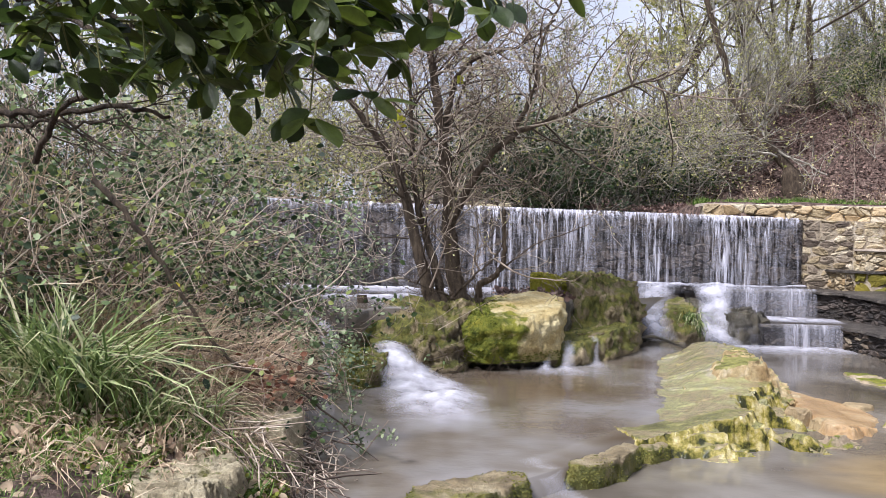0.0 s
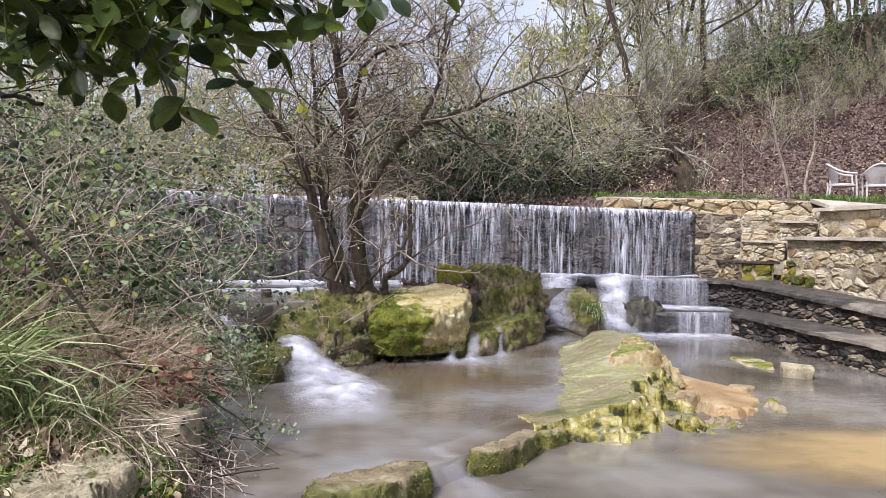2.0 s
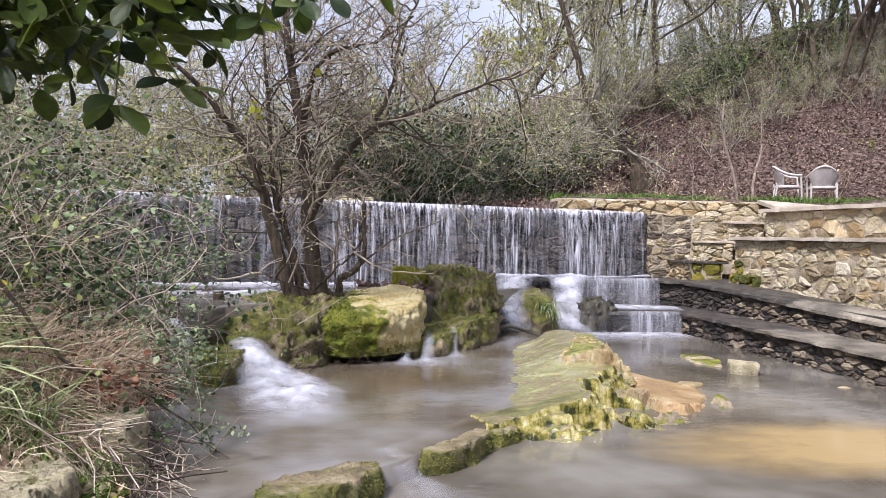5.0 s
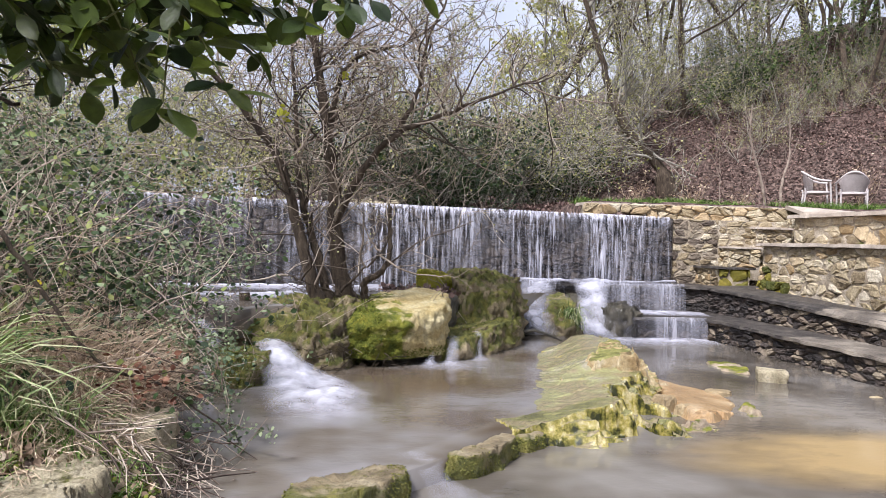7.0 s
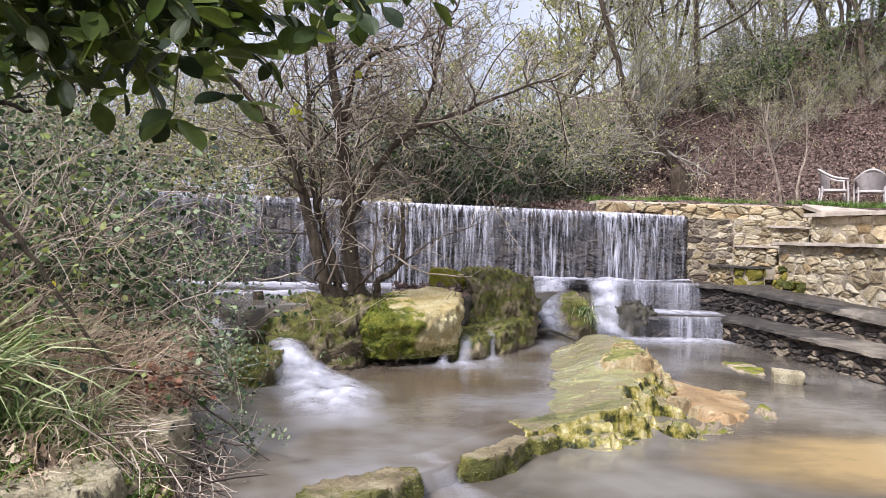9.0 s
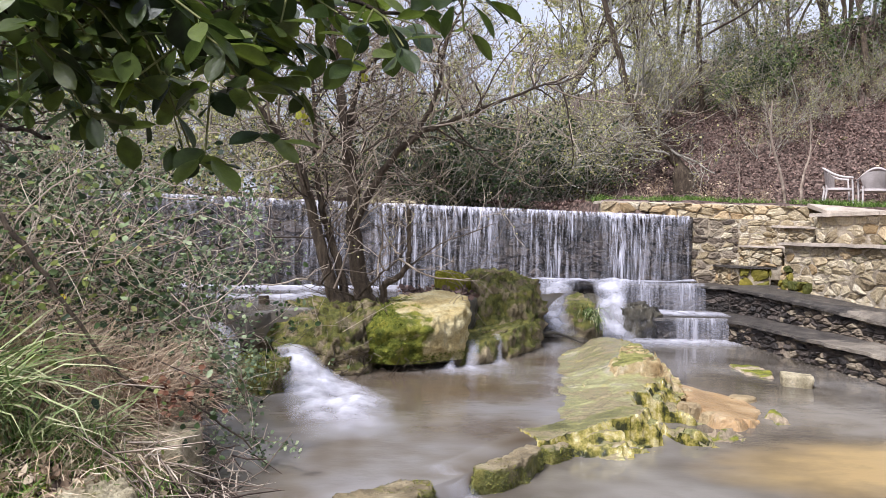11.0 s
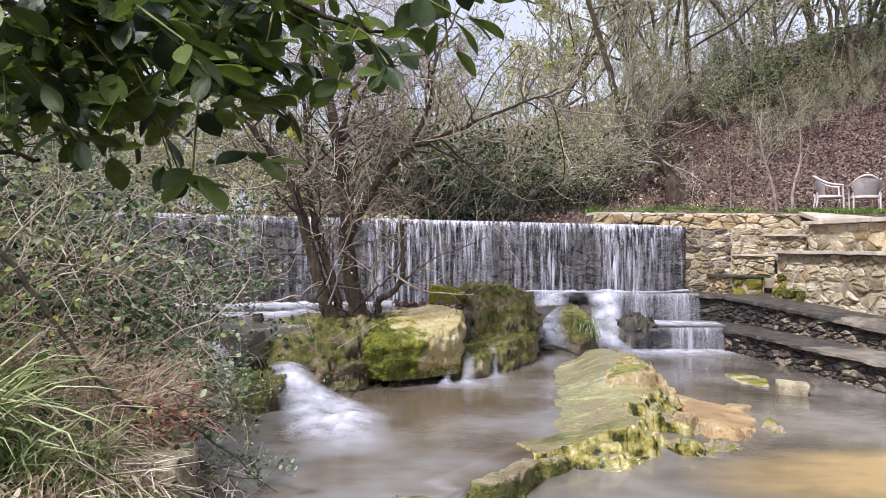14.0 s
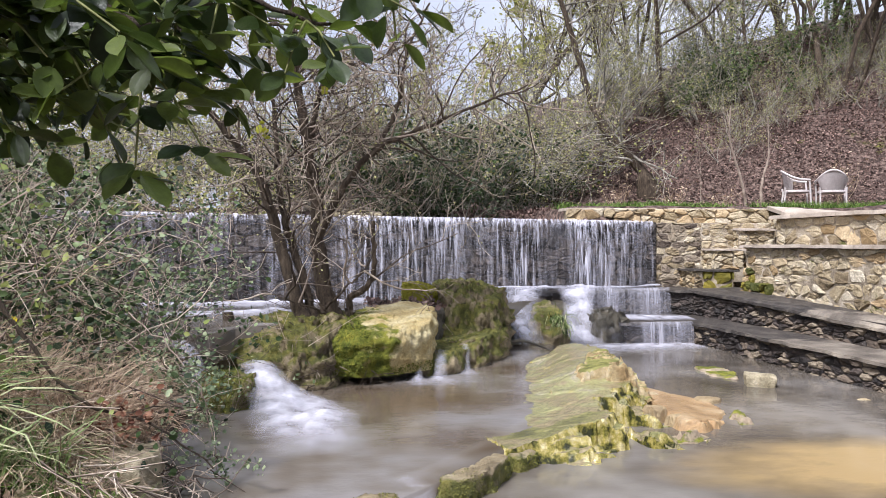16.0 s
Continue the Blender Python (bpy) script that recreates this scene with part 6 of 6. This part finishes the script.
def bank_plants():
    rng = np.random.default_rng(71)
    def spots_in(x0, x1, y0, y1, n, test=None):
        got = []
        while len(got) < n:
            x, y = rng.uniform(x0, x1), rng.uniform(y0, y1)
            if test is None or test(x, y):
                got.append((x, y, height(x, y)))
        return got
    on_bank = lambda x, y: x < float(bank_x(np.array(y))) - 0.06  # noqa: E731
    tuft("dead_grass", spots_in(-1.85, -1.0, 3.8, 4.7, 300, on_bank), rng, 4200, 0.64, 0.003, M_STRAW, "tall pale dead grass standing on the bank", droop=0.75, lean=(0.1, -0.05), spread_r=0.06)
    tuft("dead_grass", spots_in(-1.6, -0.75, 3.2, 4.0, 120, on_bank), rng, 1000, 0.36, 0.0026, M_STRAW, "matted brown stalks falling towards the water", droop=2.2, lean=(0.45, -0.3))
    tuft("dead_grass", spots_in(-2.4, -1.0, 5.0, 7.0, 200, on_bank), rng, 1500, 0.5, 0.003, M_STRAW, "pale dead grass under the brambles", droop=1.2, lean=(0.3, -0.1))
    tuft("dead_grass", spots_in(-2.4, -0.9, 2.3, 3.4, 200, on_bank), rng, 1500, 0.28, 0.0026, M_STRAW, "dry stalks and litter on the low bank", droop=2.2, lean=(0.3, -0.3))
    tuft("dead_grass", spots_in(-1.75, -1.0, 3.5, 4.1, 120, on_bank), rng, 2000, 0.42, 0.0032, M_STRAW, "pale straw-coloured grass above the bramble stem", droop=1.2, lean=(0.25, -0.1))
    tuft("sedge_clump", [(-1.68, 3.25, height(-1.68, 3.25)), (-1.5, 3.2, height(-1.5, 3.2)), (-1.85, 3.35, height(-1.85, 3.35))], rng, 420, 0.7, 0.0068, M_SEDGE, "arching green sedge clump on the bank", "sedge", 0.9, (0.12, -0.1), "stuff", 0.07)
    tuft("sedge_clump", [(-1.25, 3.2, height(-1.25, 3.2)), (-1.12, 3.35, height(-1.12, 3.35))], rng, 160, 0.42, 0.005, M_SEDGE, "small bright sedge tuft on the bank", "sedge", 0.9, (0.2, -0.1), "stuff", 0.05)
    tuft("sedge_tuft", [(3.18, 9.7, 0.36), (3.22, 9.6, 0.3)], rng, 170, 0.36, 0.006, M_SEDGE, "green sedge tuft hanging from the rock in the cascade", "sedge", 3.4, (0.15, -0.5), "stuff", 0.04)
    tuft("bank_grass", spots_in(-2.6, -0.7, 1.9, 3.3, 500, on_bank), rng, 4500, 0.13, 0.003, M_GRASS, "short green grass and moss on the bank", droop=0.8)
    tuft("bank_grass", spots_in(-1.5, -0.7, 3.1, 4.2, 90, on_bank), rng, 700, 0.22, 0.003, M_GRASS, "green grass among the dead stalks", droop=1.0, lean=(0.3, -0.1))

    n = 16000
    x, y = rng.uniform(-2.6, -0.62, n), rng.uniform(2.0, 3.6, n)
    keep = np.array([noise.fractal(Vector((p * 2.3, q * 2.3, 4)), 0.9, 2.0, 3) > -0.05 for p, q in zip(x, y)])
    v, f = leaves(np.column_stack([x, y, ground_z(x, y) + 0.02])[keep], rng, 0.013)
    thing("bank_moss", mesh_of("bank_moss", v, f, M_TUFT), "yellow-green moss on the low bank", "moss", kind="stuff")
    n = 5000
    x, y = rng.uniform(-2.6, -0.62, n), rng.uniform(2.0, 4.4, n)
    v, f = leaves(np.column_stack([x, y, ground_z(x, y) + 0.03]), rng, 0.028)
    thing("bank_litter", mesh_of("bank_litter", v, f, M_STRAW), "dry straw and dead leaves on the low bank", "litter", kind="stuff")

    # dry twigs at the water's edge
    lines = []
    for _ in range(300):
        x, y = rng.uniform(-1.05, -0.5), rng.uniform(3.05, 4.1)
        p = np.array([x, y, max(0.12, height(x, y)) + rng.uniform(0.0, 0.18)])
        d = rng.normal(size=3) * np.array([1, 1, 0.5]) + np.array([0.4, -0.3, -0.4])
        d /= np.linalg.norm(d)
        L = rng.uniform(0.12, 0.4)
        q = p + d * L / 2 + rng.normal(0, 0.02, 3)
        lines.append((np.array([p, q, p + d * L]), np.array([0.0035, 0.003, 0.0016]) * rng.uniform(0.6, 1.4)))
    v, f = tubes(lines, 4)
    thing("dry_twigs", mesh_of("dry_twigs", v, f, M_TWIG), "heap of dry grey twigs at the water's edge", "twigs", kind="stuff")

    # the long bramble stem
    root = tagged(new("bramble"), "long dark bramble stem leaning over the bank", "bramble")
    line = stem_line([(-1.75, 3.75, 1.55), (-1.52, 3.7, 1.34), (-1.34, 3.7, 1.08), (-1.21, 3.7, 0.89), (-1.03, 3.7, 0.65), (-0.72, 3.7, 0.57), (-0.43, 3.7, 0.33)], rng, 0.004)
    v, f = tubes([(line, np.linspace(0.015, 0.004, len(line)))], 7)
    thing("stem", mesh_of("stem", v, f, M_BARK), parent=root)
    line = stem_line([(-1.03, 3.7, 0.65), (-0.85, 3.7, 0.6), (-0.65, 3.75, 0.62), (-0.5, 3.8, 0.6)], rng, 0.004)
    v, f = tubes([(line, np.linspace(0.005, 0.002, len(line)))], 5)
    thing("side_shoot", mesh_of("side_shoot", v, f, M_BARK), parent=root)
    c = np.column_stack([rng.normal(-0.8, 0.1, 130), rng.normal(3.72, 0.06, 130), rng.normal(0.58, 0.06, 130)])
    v, f = leaves(c, rng, 0.02)
    thing("dead_foliage", mesh_of("dead_foliage", v, f, M_DEADLEAF), parent=root, label="curled rust-red dead leaves", kind="stuff")

    # hanging ivy and bramble trails
    for k, (pts, n, size) in enumerate([
        ([(-1.0, 4.5, 1.0), (-0.66, 4.2, 0.78), (-0.5, 4.1, 0.5), (-0.46, 4.1, 0.18)], 420, 0.018),
        ([(-1.0, 4.4, 0.85), (-0.75, 4.2, 0.72), (-0.55, 4.15, 0.66), (-0.5, 4.1, 0.45)], 220, 0.017),
        ([(-1.1, 4.9, 0.8), (-0.8, 4.8, 0.7), (-0.68, 4.7, 0.5), (-0.62, 4.7, 0.3)], 250, 0.019),
        ([(-1.5, 5.6, 1.75), (-1.0, 5.5, 1.6), (-0.8, 5.5, 1.4), (-0.7, 5.5, 1.15), (-0.68, 5.5, 0.95)], 150, 0.022),
        ([(-1.4, 5.8, 1.6), (-0.8, 5.6, 1.55), (-0.52, 5.5, 1.35), (-0.5, 5.5, 1.0)], 120, 0.02),
        ([(-1.5, 5.2, 1.4), (-1.1, 5.1, 1.35), (-0.85, 5.0, 1.15), (-0.78, 5.0, 0.85)], 150, 0.022),
        ([(-1.5, 6.2, 1.9), (-1.0, 6.0, 1.85), (-0.75, 6.0, 1.6), (-0.72, 6.0, 1.25)], 110, 0.022),
    ]):
        root = tagged(new("ivy_trail"), "trailing stem with small grey-green leaves over the water", "ivy", "trails over the water")
        line = stem_line(pts, rng, 0.01)
        out, tips = {}, []
        for _ in range(7):
            i = int(rng.uniform(0.3, 0.95) * (len(line) - 1))
            grow(rng, line[i], rng.normal(size=3) * 0.7 + np.array([0.2, 0, -0.3]), rng.uniform(0.15, 0.4), 0.0025, 0, out, 0, 0.3, -0.3, 0.5, 0.6, 6, tips)
        v, f = tubes([(line, np.linspace(0.005, 0.002, len(line)))] + out[0], 4)
        thing("stem", mesh_of("stem", v, f, M_TWIG), parent=root, kind="stuff")
        pool = np.vstack([line[len(line) // 4:], np.array(tips), np.array(tips)])
        v, f = leaves(pool[rng.integers(0, len(pool), n)] + rng.normal(0, 0.025, (n, 3)), rng, size, long=1.2)
        thing("foliage", mesh_of("foliage", v, f, M_TRAIL), parent=root, kind="stuff")

    # one yellow flower
    root = tagged(new("yellow_flower"), "small yellow flower among the grass", "flower")
    ang = np.linspace(0, 2 * np.pi, 8, endpoint=False)
    v = [(-1.36, 3.86, 1.03)] + [(-1.36 + 0.016 * math.cos(a), 3.86 - 0.004, 1.03 + 0.016 * math.sin(a)) for a in ang]
    thing("petal", mesh_of("petal", v, np.array([(0, k + 1, (k + 1) % 8 + 1) for k in range(8)]), M_YELLOW), parent=root)
    v, f = tubes([(np.array([(-1.36, 3.87, 1.03), (-1.37, 3.88, 0.9), (-1.38, 3.9, 0.7)]), np.full(3, 0.002))], 4)
    thing("stalk", mesh_of("stalk", v, f, M_GRASS), parent=root)


bank_plants()


# ---- overhanging branches ----
def leaf_mesh(wide):
    v, f = [], []
    n = 8
    for k in range(n):
        t = k / (n - 1)
        w = wide * math.sin(math.pi * min(1, t ** 1.15 * 0.97 + 0.03)) ** 0.7
        droop = -0.14 * t * t
        v += [(-w, t, droop + 0.16 * w), (-0.5 * w, t, droop + 0.05 * w), (0, t, droop - 0.02), (0.5 * w, t, droop + 0.05 * w), (w, t, droop + 0.16 * w)]
    for k in range(n - 1):
        for j in range(4):
            f.append((5 * k + j, 5 * k + j + 1, 5 * k + j + 6, 5 * k + j + 5))
    v += [(-0.015, 0, 0), (0.015, 0, 0), (0.012, -0.22, 0.02), (-0.012, -0.22, 0.02)]
    f.append((5 * n, 5 * n + 1, 5 * n + 2, 5 * n + 3))
    return mesh_of("leaf", v, np.array(f), M_LEAF)


LEAF_MESHES = [leaf_mesh(w) for w in (0.25, 0.3, 0.34)]


def overhang(boughs, seed):
    rng = np.random.default_rng(seed)
    root = tagged(new("overhanging_branch"), "dark glossy evergreen branch hanging over the water", "branch", "overhanging evergreen branches")
    count = 0
    for pts, r, shoots in boughs:
        line = stem_line(pts, rng, 0.006)
        v, f = tubes([(line, np.linspace(r, 0.0025, len(line)))], 6)
        thing("bough", mesh_of("bough", v, f, M_BARK), parent=root)
        ends = [(line[-1], line[-1] - line[-3])]
        for _ in range(shoots):
            i = int(rng.uniform(0.2, 0.97) * (len(line) - 2)) + 1
            d = line[i] - line[i - 1]
            d = d / np.linalg.norm(d) + rng.normal(0, 0.55, 3)
            d /= np.linalg.norm(d)
            L = rng.uniform(0.07, 0.2)
            tip = line[i] + d * L + np.array([0, 0, -0.02])
            v, f = tubes([(np.array([line[i], line[i] + d * L * 0.5, tip]), np.array([0.0025, 0.002, 0.0015]))], 5)
            thing("twig", mesh_of("twig", v, f, M_SHOOT), parent=root)
            ends.append((tip, d))
            ends.append((line[i] + d * L * 0.5, d))
        for p, d in ends:
            yaw = math.degrees(math.atan2(d[1], d[0])) - 90
            for k in range(int(rng.integers(2, 5))):
                if count >= 300:
                    break
                count += 1
                ob = new("leaf", LEAF_MESHES[int(rng.integers(3))])
                ob.parent = root
                size = rng.uniform(0.044, 0.07)
                q = p + rng.normal(0, 0.008, 3)
                ob.matrix_basis = pose(*q, 0, 0, yaw + rng.normal(0, 65)) @ pose(0, 0, 0, rng.uniform(-65, 25), rng.uniform(-45, 45), 0) @ pose(0, 0.012, 0) @ Matrix.Scale(size, 4)


overhang([
    ([(-0.81, 1.6, 1.94), (-0.52, 1.5, 1.87), (-0.3, 1.4, 1.8), (-0.18, 1.3, 1.71), (-0.14, 1.28, 1.67)], 0.008, 7),
    ([(-0.96, 2.0, 1.94), (-0.68, 1.95, 1.86), (-0.5, 1.9, 1.81), (-0.36, 1.88, 1.78)], 0.008, 7),
    ([(-0.81, 1.7, 1.95), (-0.57, 1.65, 1.87), (-0.39, 1.6, 1.83), (-0.22, 1.55, 1.81)], 0.008, 7),
], 9)
overhang([
    ([(-0.48, 1.4, 1.9), (-0.24, 1.35, 1.83), (-0.05, 1.3, 1.79), (0.09, 1.28, 1.75)], 0.008, 7),
    ([(-0.27, 1.3, 1.87), (-0.09, 1.25, 1.82), (0.04, 1.22, 1.81), (0.22, 1.2, 1.8)], 0.008, 7),
    ([(-0.4, 1.6, 1.98), (-0.25, 1.6, 1.91), (-0.12, 1.58, 1.85), (0.02, 1.55, 1.81)], 0.008, 7),
], 10)
overhang([
    ([(-0.61, 1.25, 1.82), (-0.46, 1.22, 1.74), (-0.37, 1.2, 1.71), (-0.29, 1.18, 1.7)], 0.008, 7),
    ([(-0.73, 1.5, 1.79), (-0.59, 1.45, 1.74), (-0.5, 1.4, 1.7), (-0.43, 1.38, 1.67)], 0.008, 7),
    ([(-0.58, 1.15, 1.82), (-0.45, 1.12, 1.77), (-0.34, 1.1, 1.74), (-0.23, 1.1, 1.73)], 0.008, 7),
], 11)
overhang([
    ([(-0.78, 1.6, 1.88), (-0.65, 1.58, 1.85), (-0.52, 1.55, 1.8), (-0.4, 1.5, 1.75)], 0.008, 7),
    ([(-0.86, 1.8, 1.83), (-0.7, 1.8, 1.79), (-0.55, 1.8, 1.78), (-0.43, 1.78, 1.74)], 0.008, 7),
    ([(-0.47, 1.5, 1.92), (-0.35, 1.48, 1.85), (-0.25, 1.45, 1.81), (-0.13, 1.42, 1.74)], 0.008, 7),
], 12)
overhang([
    ([(-0.65, 1.3, 1.77), (-0.56, 1.3, 1.72), (-0.49, 1.28, 1.69), (-0.44, 1.27, 1.67)], 0.008, 7),
    ([(-0.6, 1.45, 1.91), (-0.44, 1.42, 1.85), (-0.3, 1.4, 1.85), (-0.14, 1.38, 1.83)], 0.008, 7),
    ([(-0.91, 1.9, 2.09), (-0.69, 1.9, 1.97), (-0.53, 1.88, 1.93), (-0.36, 1.85, 1.87)], 0.008, 7),
], 13)
overhang([
    ([(-0.94, 1.5, 1.79), (-0.78, 1.45, 1.74), (-0.68, 1.4, 1.71), (-0.59, 1.35, 1.67)], 0.008, 8),
    ([(-0.86, 1.4, 1.82), (-0.76, 1.38, 1.77), (-0.66, 1.35, 1.74), (-0.58, 1.32, 1.71)], 0.008, 8),
    ([(-1.08, 1.7, 1.79), (-0.95, 1.68, 1.74), (-0.85, 1.65, 1.71), (-0.76, 1.62, 1.7)], 0.008, 8),
    ([(-0.77, 1.25, 1.85), (-0.68, 1.25, 1.78), (-0.61, 1.22, 1.74), (-0.54, 1.2, 1.72)], 0.008, 8),
], 14)
overhang([
    ([(-1.0, 1.9, 1.85), (-0.75, 1.75, 1.75), (-0.5, 1.65, 1.71), (-0.36, 1.6, 1.68)], 0.008, 20),
    ([(-0.7, 1.4, 1.8), (-0.45, 1.3, 1.72), (-0.28, 1.27, 1.7), (-0.2, 1.27, 1.68)], 0.008, 16),
], 16)


# bare limbs of the same evergreen
limb_rng = np.random.default_rng(15)
bare = tagged(new("bare_limb"), "bare brown limbs under the evergreen leaves", "branch")
for pts, r in (
    ([(-1.32, 2.0, 1.58), (-1.15, 1.95, 1.6), (-0.97, 1.9, 1.6), (-0.8, 1.85, 1.61), (-0.66, 1.8, 1.58)], 0.011),
    ([(-1.03, 1.9, 1.47), (-0.95, 1.85, 1.6), (-0.86, 1.8, 1.62), (-0.75, 1.75, 1.73), (-0.69, 1.7, 1.85)], 0.009),
    ([(-1.33, 2.1, 1.56), (-1.15, 2.1, 1.6), (-0.99, 2.1, 1.6), (-0.89, 2.1, 1.63)], 0.007),
):
    line = stem_line(pts, limb_rng, 0.004)
    v, f = tubes([(line, np.linspace(r, r * 0.4, len(line)))], 8)
    thing("limb", mesh_of("limb", v, f, M_BARK), parent=bare)
    out = {}
    for _ in range(7):
        i = int(limb_rng.uniform(0.15, 0.95) * (len(line) - 1))
        grow(limb_rng, line[i], limb_rng.normal(size=3) * 0.7 + np.array([0.5, 0, 0.0]), limb_rng.uniform(0.12, 0.3), 0.0025, 1, out, 3, 0.3, 0.0, 0.5, 0.7, 6)
    v, f = tubes(out[1] + out[0], 4)
    thing("twig", mesh_of("twig", v, f, M_BARK), parent=bare, kind="stuff")
